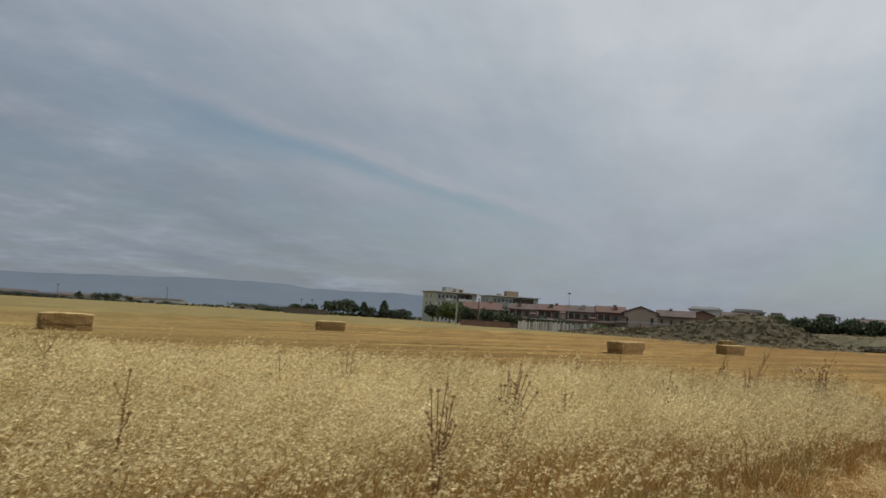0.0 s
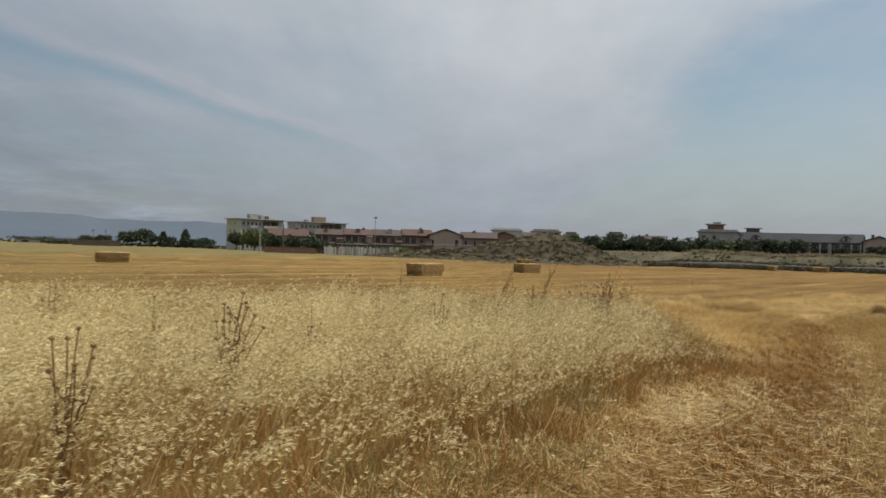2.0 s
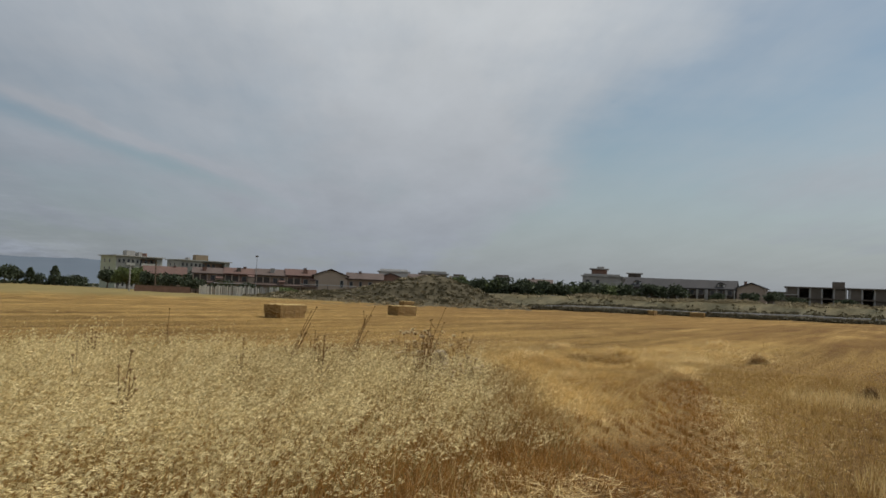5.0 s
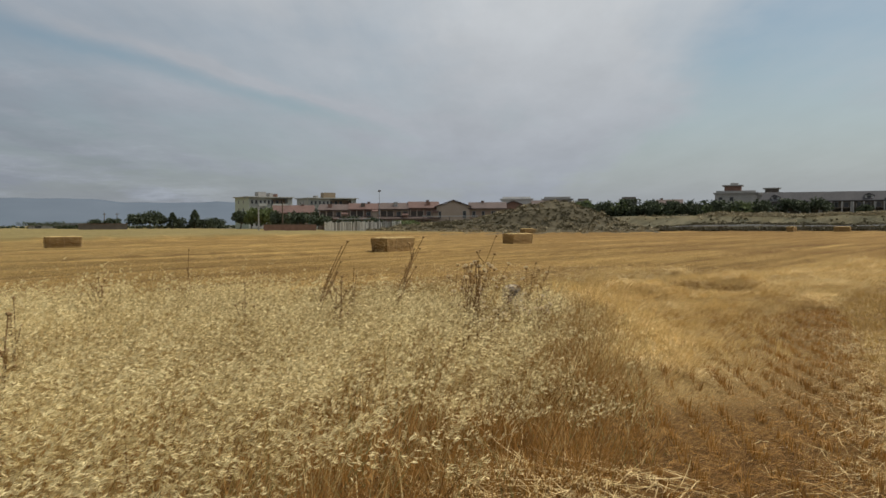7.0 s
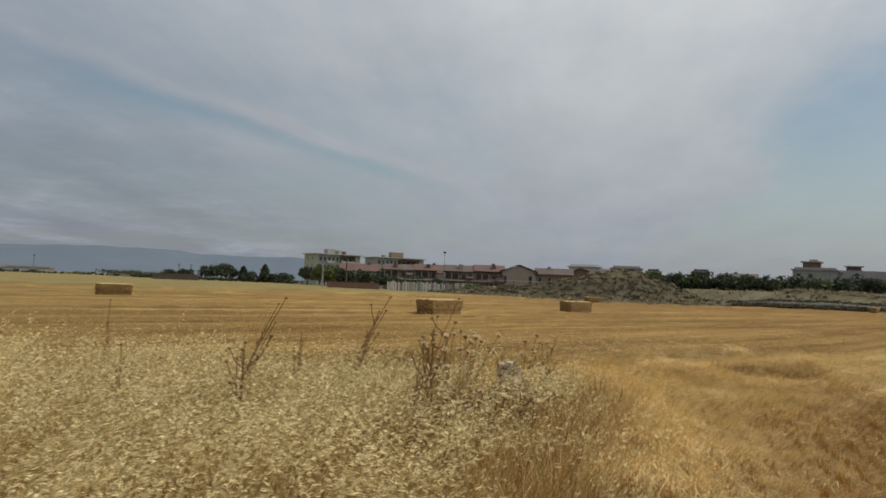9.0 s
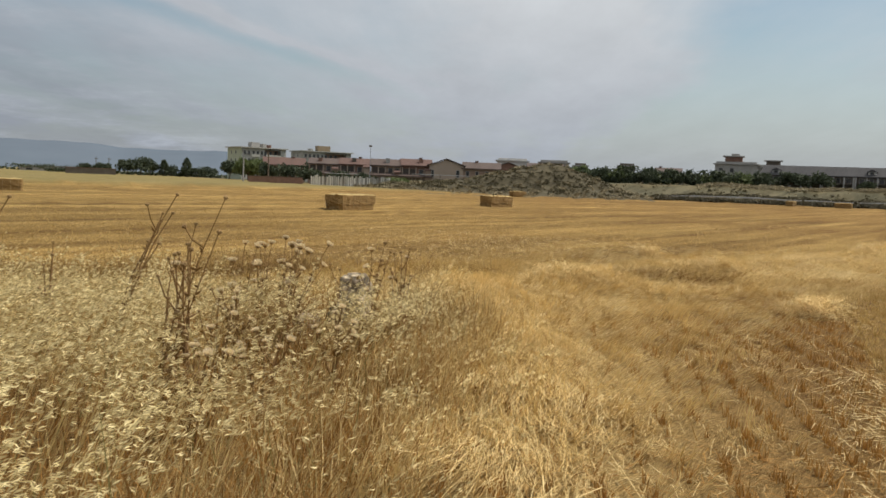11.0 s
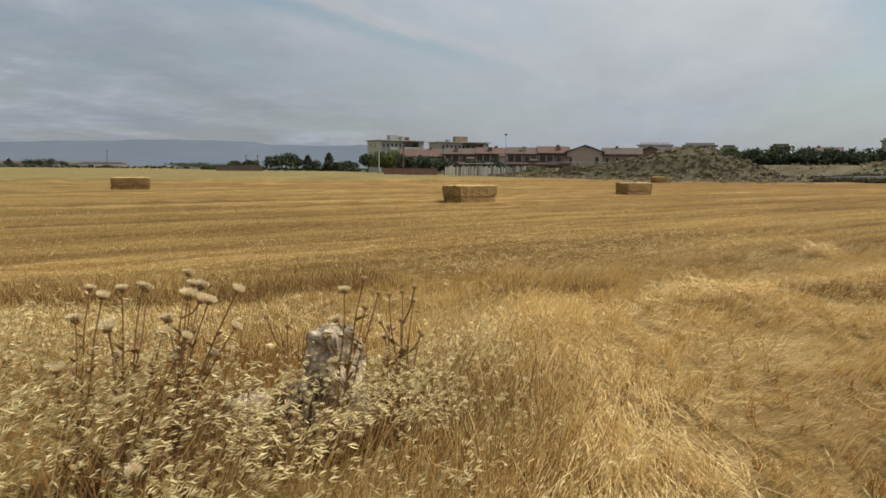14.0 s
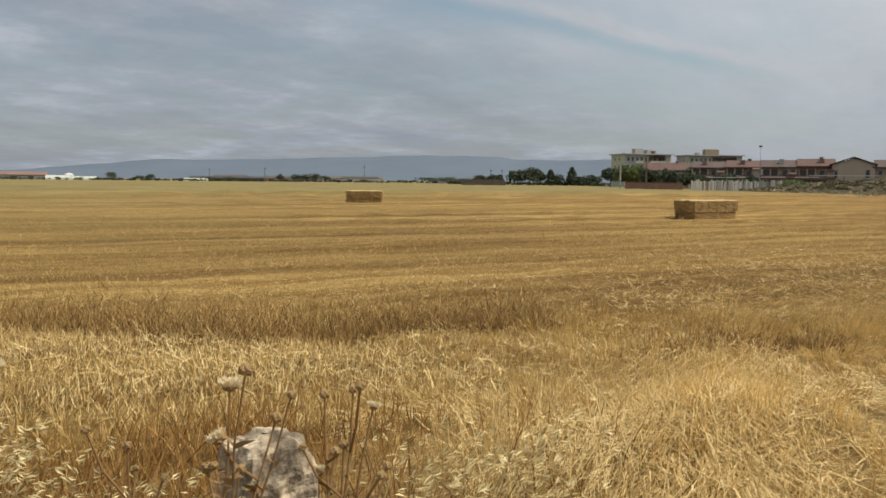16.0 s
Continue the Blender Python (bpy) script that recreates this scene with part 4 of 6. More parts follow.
for x, y, r, L, turn in ((-224, 494, 2.9, 13, 24), (-211, 499, 2.4, 13, 22), (-152, 515, 2.0, 14, 20)):
    t = thing("polytunnel", x, y, 0, turn, "pale plastic-covered polytunnel on the plain", "polytunnel", FARL)
    prof = [(-r, -0.2)] + [(-r * math.cos(a), r * 0.9 * math.sin(a)) for a in np.linspace(0, math.pi, 12)] + [(r, -0.2)]
    part("cover", prism(prof, 0, L, "x"), M_POLY, t)
    part("door", boxes((-0.06, -0.8, 0, -0.004, 0.8, 2.0 if r > 2.5 else 1.6)), M_DARKWALL, t)
t = thing("silo_tank", -218, 510, 0, 0, "small bright white tank among farm sheds", "tank", FARL)
bm = bmesh.new()
tube(bm, [(0, 0, 0), (0, 0, 2.9), (0, 0, 3.7), (0, 0, 4.1)], (2.6, 2.6, 1.6, 0.3), 14)
part("tank", bm, M_WHITE, t)
part("hatch", boxes((-0.3, -2.7, 0.5, 0.3, -2.5, 2.0)), M_METAL, t)
for k, (x, y, h) in enumerate(((-113, 555, 9), (-50, 560, 11), (-150, 560, 8), (28, 470, 8), (34, 470, 8))):
    t = thing("utility_pole", x, y, 0, 0, "thin wooden utility pole with a crossarm", "pole", "poles across the plain")
    bm = bmesh.new()
    tube(bm, [(0, 0, 0), (0, 0, h)], (0.2, 0.14), 6)
    part("pole", bm, M_BARK, t)
    part("crossarm", boxes((-0.9, -0.08, h - 0.9, 0.9, 0.08, h - 0.7)), M_BARK, t)

# low hedges across the plain
rng = np.random.default_rng(3)
for line, lab in (([(-290, 462), (-205, 500), (-150, 512), (-60, 540), (30, 520)], "dark low hedge far across the plain"), ([(8, 428), (40, 400), (74, 372)], "dark low hedge before far trees")):
    px_ = np.concatenate([np.linspace(a[0], b[0], 60) for a, b in zip(line, line[1:])])
    py_ = np.concatenate([np.linspace(a[1], b[1], 60) for a, b in zip(line, line[1:])])
    keep_ = wobble(px_, py_, 18.0, 1.0) > -0.6
    px_, py_ = px_[keep_] + rng.normal(0, 1.0, keep_.sum()), py_[keep_] + rng.normal(0, 1.0, keep_.sum())
    scrub("far_hedge", px_, py_, np.zeros(len(px_)), rng.uniform(1.3, 2.3, len(px_)), 12, M_LEAFDARK, lab, "hedge", 26)

# trees
TL = "trees along the plain"
for k, (x, y, h, w, cone) in enumerate(((21, 386, 4.6, 6, 0), (27, 385, 5.2, 7, 0), (36.5, 385, 7, 7, 0), (42, 384, 8.3, 9.5, 0), (45.5, 386, 7.5, 7, 0), (51, 383, 6.6, 4.4, 1), (54, 384, 5.5, 5.5, 0), (60, 382, 7.6, 4.6, 1), (66, 381, 5.5, 9, 0), (70, 384, 4.6, 8, 0), (73.5, 330, 6.5, 9, 0), (61, 385, 4.5, 6, 0))):
    tree(x, y, h, w, 11 + k, M_LEAFDARK, "dark cypress at the field's far side" if cone else "dark bushy tree at the field's far side", TL, bool(cone))
for k, (x, y, h, w) in enumerate(((-88, 486, 5, 4), (-80, 487, 5.0, 6), (-75, 488, 5.8, 6), (-69, 489, 5.6, 7), (-64, 490, 4.6, 6), (-168, 505, 4.5, 6), (-176, 512, 3.6, 7), (-140, 520, 3.5, 12), (-128, 520, 3.4, 12), (-201, 530, 5.5, 9), (-4, 430, 4, 16), (6, 428, 4, 16), (16, 428, 3.6, 14))):
    tree(x, y, h, w, 41 + k, M_LEAFDARK, "dark tree beside farm sheds", TL, leaves=500)
HL = "trees round the houses"
for k, (x, y, h, w, m) in enumerate(((56.5, 238, 6.6, 7, M_LEAFLIGHT), (60.0, 243, 6.5, 6, M_LEAFLIGHT), (53, 246, 5.5, 6, M_LEAFDARK), (60.5, 232, 5.5, 5, M_LEAFDARK), (64.5, 226, 5.6, 7, M_LEAFDARK), (68.5, 222, 5.6, 7, M_LEAFDARK), (64.5, 204, 4.2, 6, M_LEAFDARK), (70.0, 203, 3.9, 6, M_LEAFDARK), (76, 200, 3.6, 6, M_LEAFDARK), (83, 197, 2.8, 7, M_LEAFLIGHT), (90, 194, 2.4, 7, M_LEAFDARK), (97, 191, 2.6, 7, M_LEAFLIGHT))):
    tree(x, y, h, w, 71 + k, m, "leafy tree in front of the houses", HL)
for k in range(26):
    f = k / 25
    x, y = 127 + 40 * f, 197.5 - 30 * f
    tree(x, y, 6.2 + 0.6 * math.sin(k * 2.3) - 0.5 * f, 6.4, 101 + k, M_LEAFLIGHT if k % 5 == 3 else M_LEAFDARK, "dense dark hedge tree on the rise", "hedge trees on the rise", base=1.6, leaves=900)
for k, (x, y, h, w) in enumerate(((170.5, 171, 4.6, 6), (174.5, 165, 5, 6), (178, 160, 5, 6.5), (185.5, 152, 3.2, 4), (190, 145.5, 3.5, 5), (193, 140, 3.8, 6), (196, 137, 2.6, 5), (204, 128, 2.4, 5))):
    tree(x, y, h, w, 131 + k, M_LEAFDARK, "dark garden tree before the terrace", "garden trees before the terrace", base=3.1)


# overgrown spoil mound
def mound_height(x, y):
    a, b = (x - 88.0), (y - 142.5)
    al, ac = a * 0.82 - b * 0.57, a * 0.57 + b * 0.82
    ridge = np.interp(al, (-34, -24, -14, -6, 0, 6, 11, 16, 22), (0, 1.4, 2.1, 3.9, 5.5, 5.3, 3.4, 1.2, 0))
    return ridge * np.exp(-(ac / 8.0) ** 2) * (1 + 0.12 * wobble(x, y, 3.5, 1.0)) + 0.25 * wobble(x, y, 2.0, 3.0) * (ridge > 0.3) - 0.12


gx, gy = np.meshgrid(np.linspace(55, 120, 110), np.linspace(108, 178, 110))
mz = mound_height(gx, gy)
gi = (np.arange(109)[:, None] * 110 + np.arange(109)[None, :]).ravel()
gt = np.concatenate((np.stack((gi, gi + 1, gi + 111), 1), np.stack((gi, gi + 111, gi + 110), 1)))
keep = mz.ravel()[gt].max(1) > 0.02
me = mesh_from("earth_mound", np.stack((gx.ravel(), gy.ravel(), mz.ravel()), 1), gt[keep], [M_EARTH])
me.shade_smooth()
tagged(new("earth_mound", me), "overgrown heap of spoil earth with dry grass and scrub", "mound", kind="structure")
rng = np.random.default_rng(5)
sx, sy = rng.uniform(60, 116, 5200), rng.uniform(112, 172, 5200)
sz = mound_height(sx, sy)
ok = (sz > 0.3) & (wobble(sx, sy, 4.0, 2.2) > -0.45)
scrub("mound_scrub", sx[ok][:1700], sy[ok][:1700], sz[ok][:1700] - 0.15, rng.uniform(0.4, 0.8, len(sx[ok][:1700])), 6, M_SCRUB, "dull green scrub growing over the earth heap", "scrub", 42, 0.17)
ok = (sz > 0.02) & (wobble(sx, sy, 4.0, 2.2) < 0.0 + 0.9 * (1 - smooth(0.3, 1.5, sz)))
scrub("mound_grass", sx[ok][:700], sy[ok][:700], sz[ok][:700], rng.uniform(0.35, 0.75, len(sx[ok][:700])), 7, M_DRYTUFT, "bleached dry grass tufts on the earth heap", "grass", 26)
# tufts along the bank and the field's edge
n = 9000
bx, by = rng.uniform(60, 250, n), rng.uniform(20, 190, n)
bd, bs, _ = line_distance(bx, by, BANK)
keepb = (bs < 0) & (bd < 44) & (bd > 0.5)
bx, by, bd = bx[keepb], by[keepb], bd[keepb]
bz = terrain(bx, by)
dark = (wobble(bx, by, 5.0, 4.0) > 0.15) | (np.abs(bd - 14) < 3.0) | (bd < 5)
scrub("bank_scrub", bx[dark][:1000], by[dark][:1000], bz[dark][:1000], rng.uniform(0.3, 0.8, 1000), 8, M_SCRUB, "low dull scrub along the bank", "scrub", 22)
dark = ~((~dark & (wobble(bx, by, 3.0, 1.0) > 0.2)) | (np.abs(bd - 40) < 3.5))
scrub("bank_grass", bx[~dark][:1100], by[~dark][:1100], bz[~dark][:1100], rng.uniform(0.3, 0.6, len(bx[~dark][:1100])), 9, M_DRYTUFT, "pale dry grass along the bank", "grass", 20)
legs = np.hypot(*np.diff(np.array(BANK), axis=0).T)[:7]
NW = 2600
pick = rng.choice(7, NW, p=legs / legs.sum())
fr = rng.uniform(0, 1, NW)
BK = np.array(BANK)
ex = BK[pick, 0] + (BK[pick + 1, 0] - BK[pick, 0]) * fr + rng.uniform(-0.3, 1.8, NW)
ey = BK[pick, 1] + (BK[pick + 1, 1] - BK[pick, 1]) * fr + rng.uniform(-0.3, 1.5, NW)
past = ex > 67
ex, ey = ex[past], ey[past]
scrub("edge_weeds", ex, ey, terrain(ex, ey), rng.uniform(0.4, 0.9, len(ex)), 10, M_BANKDARK, "dark weeds along the field's far edge", "weeds", 16)

# a pale grassy crest runs along the top of the bank, a thin dry verge below it
nr = np.array([(-(b[1] - a[1]), b[0] - a[0]) for a, b in zip(BANK, BANK[1:])])
nr = nr / np.linalg.norm(nr, axis=1)[:, None]
for name_, lo, hi, count, smin, smax, mt, lab in (("crest_grass", 37, 43, 1500, 0.4, 0.75, M_DRYTUFT, "bleached dry grass along the top of the bank"), ("verge_grass", 5.0, 6.2, 900, 0.25, 0.4, M_DRYTUFT, "thin line of bleached grass on a verge"), ("verge_weeds", 7.5, 10.0, 900, 0.35, 0.6, M_BANKDARK, "dark line of weeds along the verge"), ("ditch_weeds", 0.3, 3.5, 3000, 0.5, 0.85, M_BANKDARK, "continuous dark weeds along the ditch at the field's end")):
    pick = 3 + rng.integers(0, 4, count)
    fr = rng.uniform(0, 1, count)
    off = rng.uniform(lo, hi, count)
    side_ = 1.0 if line_distance(np.array([BK[4, 0] + nr[4, 0] * 5]), np.array([BK[4, 1] + nr[4, 1] * 5]), BANK)[1][0] < 0 else -1.0
    ex = BK[pick, 0] + (BK[pick + 1, 0] - BK[pick, 0]) * fr + nr[pick, 0] * off * side_
    ey = BK[pick, 1] + (BK[pick + 1, 1] - BK[pick, 1]) * fr + nr[pick, 1] * off * side_
    scrub(name_, ex, ey, terrain(ex, ey), rng.uniform(smin, smax, count), 17, mt, lab, "grass" if "grass" in name_ else "weeds", 16)

kerb_v, kerb_t = [], []
pts = [BK[k] + nr[min(k, 6)] * 6.8 * side_ for k in range(3, 8)]
pts = [a + (b - a) * f for a, b in zip(pts, pts[1:]) for f in np.linspace(0, 1, 24, endpoint=False)]
for k, (x, y) in enumerate(pts):
    g = float(terrain(x, y))
    q = nr[min(3 + k // 24, 6)] * side_
    for o_, h in ((0.0, -0.1), (0.0, 0.24), (0.3, 0.25), (0.3, -0.1)):
        kerb_v.append((x + q[0] * o_, y + q[1] * o_, g + h))
    if k:
        for e in range(3):
            a, b = (k - 1) * 4 + e, k * 4 + e
            kerb_t += [(a, b, b + 1), (a, b + 1, a + 1)]
tagged(new("kerb", mesh_from("kerb", kerb_v, kerb_t, [M_GREYWALL])), "long pale concrete kerb along the foot of the bank", "kerb", kind="structure")


# ---- straw bales ----
def bale(x, y, az, seed, size=(2.4, 1.15, 0.84), label=""):
    """A big square bale: a sagging block of straw, its top slab overhanging, bound with twine. az: degrees of its long axis, clockwise from y."""
    L, W, H = size
    rng = np.random.default_rng(seed)
    t = thing("straw_bale", x, y, float(terrain(x, y)) - 0.03, 90 - az, label or "big rectangular straw bale lying on stubble", "bale", "bales on the field")

    def block(z0, z1, inset, ragged):
        bm = bmesh.new()
        bmesh.ops.create_cube(bm, size=1.0)
        bmesh.ops.subdivide_edges(bm, edges=bm.edges[:], cuts=9, use_grid_fill=True)
        for v in bm.verts:
            a, b, c = v.co.x * (L - inset), v.co.y * (W - inset), (v.co.z + 0.5) * (z1 - z0) + z0
            ex, ey = abs(v.co.x) * 2, abs(v.co.y) * 2
            k = max(0.0, ex * ex + ey * ey - 1.2) * 0.09
            p = Vector((a, b, c))
            nz = noise.noise(p * 3.1 + Vector((seed * 3.7, 0, 0))) * 0.035 + noise.noise(p * 9.0 + Vector((0, seed, 0))) * 0.02
            s = 1 - k + nz * ragged
            top = 1.0 if v.co.z > 0.49 else 0.0
            v.co = (a * s, b * (s + 0.3 * nz), c + (nz * 1.2 - 0.04 * (ex ** 6 + ey ** 6)) * top)
        return bm

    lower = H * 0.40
    part("lower_straw", block(0.0, lower + 0.03, 0.06, 1.7), M_BALESHADE, t, "shaded loose lower straw")
    part("upper_straw", block(lower, H, 0.0, 1.0), [M_BALESHADE, M_BALELIT], t, "tight upper slab of straw")
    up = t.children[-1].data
    # faces that point up get the lighter tone, sunlight put into colour
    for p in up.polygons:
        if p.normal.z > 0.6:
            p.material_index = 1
    for k in range(5):
        a = (k - 2) * L * 0.19
        bm = bmesh.new()
        pts = [(a, -W / 2 - 0.012, 0.03), (a, -W / 2 - 0.014, H - 0.06), (a, -W / 2 + 0.06, H + 0.0), (a, 0, H + 0.012), (a, W / 2 - 0.06, H + 0.0), (a, W / 2 + 0.014, H - 0.06), (a, W / 2 + 0.012, 0.03)]
        tube(bm, pts, [0.008] * 7, 4)
        part("twine", bm, M_TWINE, t)
    # loose ends sticking out and fallen straw at its foot
    n = 420
    f = rng.integers(0, 4, n)
    u = rng.uniform(-0.5, 0.5, n)
    bx = np.where(f < 2, u * L, np.where(f == 2, -L / 2, L / 2))
    by = np.where(f < 2, np.where(f == 0, -W / 2, W / 2), u * W)
    bz = rng.uniform(0.02, H, n)
    d = np.stack((np.where(f < 2, rng.normal(0, 0.8, n), np.sign(bx) * 0.6), np.where(f < 2, np.sign(by) * 0.6, rng.normal(0, 0.8, n)), rng.normal(-0.5, 0.6, n)), 1)
    d /= np.linalg.norm(d, axis=1)[:, None]
    v, tr = blades(np.stack((bx, by, bz), 1), d, rng.uniform(0.06, 0.16, n), np.full(n, 0.01), rng, 0.02)
    ob = tagged(new("loose_straw", mesh_from("loose_straw", v, tr, [M_BALELIT])), kind="stuff")
    ob.parent = t
    return t


def blades(base, direction, length, width, rng, bend=0.15, flat=False):
    """Narrow bent strips, three triangles each. base, direction: rows of x, y, z."""
    n = len(base)
    base, direction = np.asarray(base, float), np.asarray(direction, float)
    length, width = np.asarray(length, float)[:, None], np.asarray(width, float)[:, None]
    side = np.cross(direction, rng.normal(size=(n, 3)))
    if flat:
        side = np.cross(direction, (0, 0, 1.0)) + rng.normal(size=(n, 3)) * 0.3
    side /= np.linalg.norm(side, axis=1)[:, None] + 1e-9
    off = rng.normal(size=(n, 3)) * bend * length
    mid = base + direction * length * 0.55 + off * 0.25
    tip = base + direction * length + off
    v = np.stack((base - side * width * 0.5, base + side * width * 0.5, mid - side * width * 0.45, mid + side * width * 0.45, tip), 1).reshape(-1, 3)
    o = np.arange(n)[:, None] * 5
    t = np.stack((o + (0, 1, 3), o + (0, 3, 2), o + (2, 3, 4)), 1).reshape(-1, 3)
    return v, t


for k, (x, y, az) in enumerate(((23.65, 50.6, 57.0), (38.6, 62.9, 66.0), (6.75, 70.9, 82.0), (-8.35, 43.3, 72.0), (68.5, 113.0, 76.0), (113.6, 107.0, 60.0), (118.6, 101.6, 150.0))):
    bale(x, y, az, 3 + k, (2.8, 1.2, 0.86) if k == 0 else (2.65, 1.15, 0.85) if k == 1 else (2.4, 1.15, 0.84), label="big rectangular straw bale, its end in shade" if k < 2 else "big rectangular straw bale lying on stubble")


# ---- the standing stone and the rocks beside it ----
def rock(name, x, y, turn, size, lean, seed, mat, label, square=5.0, top=0.62, taper=0.14):
    w, d, h = size
    bm = bmesh.new()
    rings, cols = 34, 44
    vs = []
    for i in range(rings + 1):
        f = i / rings
        zz = h * math.sin(f * math.pi / 2) ** 0.9 if i < rings else h
        shrink = (1 - max(0.0, (f - top) / (1 - top)) ** 2.4) if i < rings else 0.0
        row = []
        for k in range(cols):
            a = k * math.tau / cols
            c, s = math.cos(a), math.sin(a)
            r = (abs(c) ** square + abs(s) ** square) ** (-1 / square)
            p = Vector((c * r * w * 0.5 * (1.06 - taper * f) * shrink, s * r * d * 0.5 * (1.06 - taper * f) * shrink, zz))
            q = p + Vector((seed * 5.1, 0, 0))
            amount = 0.024 * noise.noise(q * 5) + 0.020 * noise.noise(q * 12) + 0.011 * noise.noise(q * 30)
            p += Vector((c, s, 2.6 * max(0.0, f - 0.55))) * amount * 1.3
            p.x += lean * zz
            row.append(bm.verts.new(p))
        vs.append(row)
    for a, b in zip(vs, vs[1:]):
        for k in range(cols):
            bm.faces.new((a[k], a[(k + 1) % cols], b[(k + 1) % cols], b[k]))
    bm.faces.new(vs[0][::-1])
    bmesh.ops.remove_doubles(bm, verts=bm.verts, dist=0.0005)
    me = bpy.data.meshes.new(name)
    bm.to_mesh(me)
    bm.free()
    me.materials.append(mat)
    ob = new(name, me)
    ob.matrix_basis = pose(x, y, float(terrain(x, y)) - 0.06, 0, 0, turn)
    return tagged(ob, label, "stone")


rock("standing_stone", 12.69, 16.93, -50.0, (0.31, 0.31, 0.71), -0.075, 1, M_STONE, "rough weathered limestone boundary stone standing upright among thistles", 11.0, 0.8, 0.45)
# the boundary stone's shadow is put into this rock's dark colour
rock("rock", 12.42, 16.85, 20.0, (0.2, 0.2, 0.43), 0.03, 2, M_SHADESTONE, "smaller dark rock leaning against the boundary stone, shade in its colour", 2.4, 0.3)
rock("rock", 12.17, 17.0, 60.0, (0.34, 0.26, 0.31), 0.0, 4, M_STONE, "low pale rock half sunk in dry grass", 2.4, 0.3)


# ---- thistles ----
def head_meshes():
    bm = bmesh.new()
    bmesh.ops.create_uvsphere(bm, u_segments=10, v_segments=7, radius=0.5)
    for v in bm.verts:
        spike = 1 + 0.22 * math.sin(v.co.z * 40 + math.atan2(v.co.y, v.co.x) * 5)
        v.co = Vector((v.co.x * spike * 0.84, v.co.y * spike * 0.84, v.co.z * 0.72 + 0.3))
    bulb = bpy.data.meshes.new("head")
    bm.to_mesh(bulb)
    bm.free()
    bulb.materials.append(M_THHEAD)
    rng = np.random.default_rng(2)
    n = 230
    a, r = rng.uniform(0, math.tau, n), np.sqrt(rng.uniform(0, 1, n))
    base = np.stack((np.cos(a) * r * 0.46, np.sin(a) * r * 0.46, np.full(n, 0.36)), 1)
    d = np.stack((np.cos(a) * r * 0.75, np.sin(a) * r * 0.75, np.full(n, 0.8)), 1)
    d /= np.linalg.norm(d, axis=1)[:, None]
    v, t = blades(base, d, rng.uniform(0.5, 0.7, n) * (1 - 0.2 * r ** 3), np.full(n, 0.16), rng, 0.1)
    return bulb, mesh_from("tuft", v, t, [M_THTUFT])


BULB, TUFT = head_meshes()


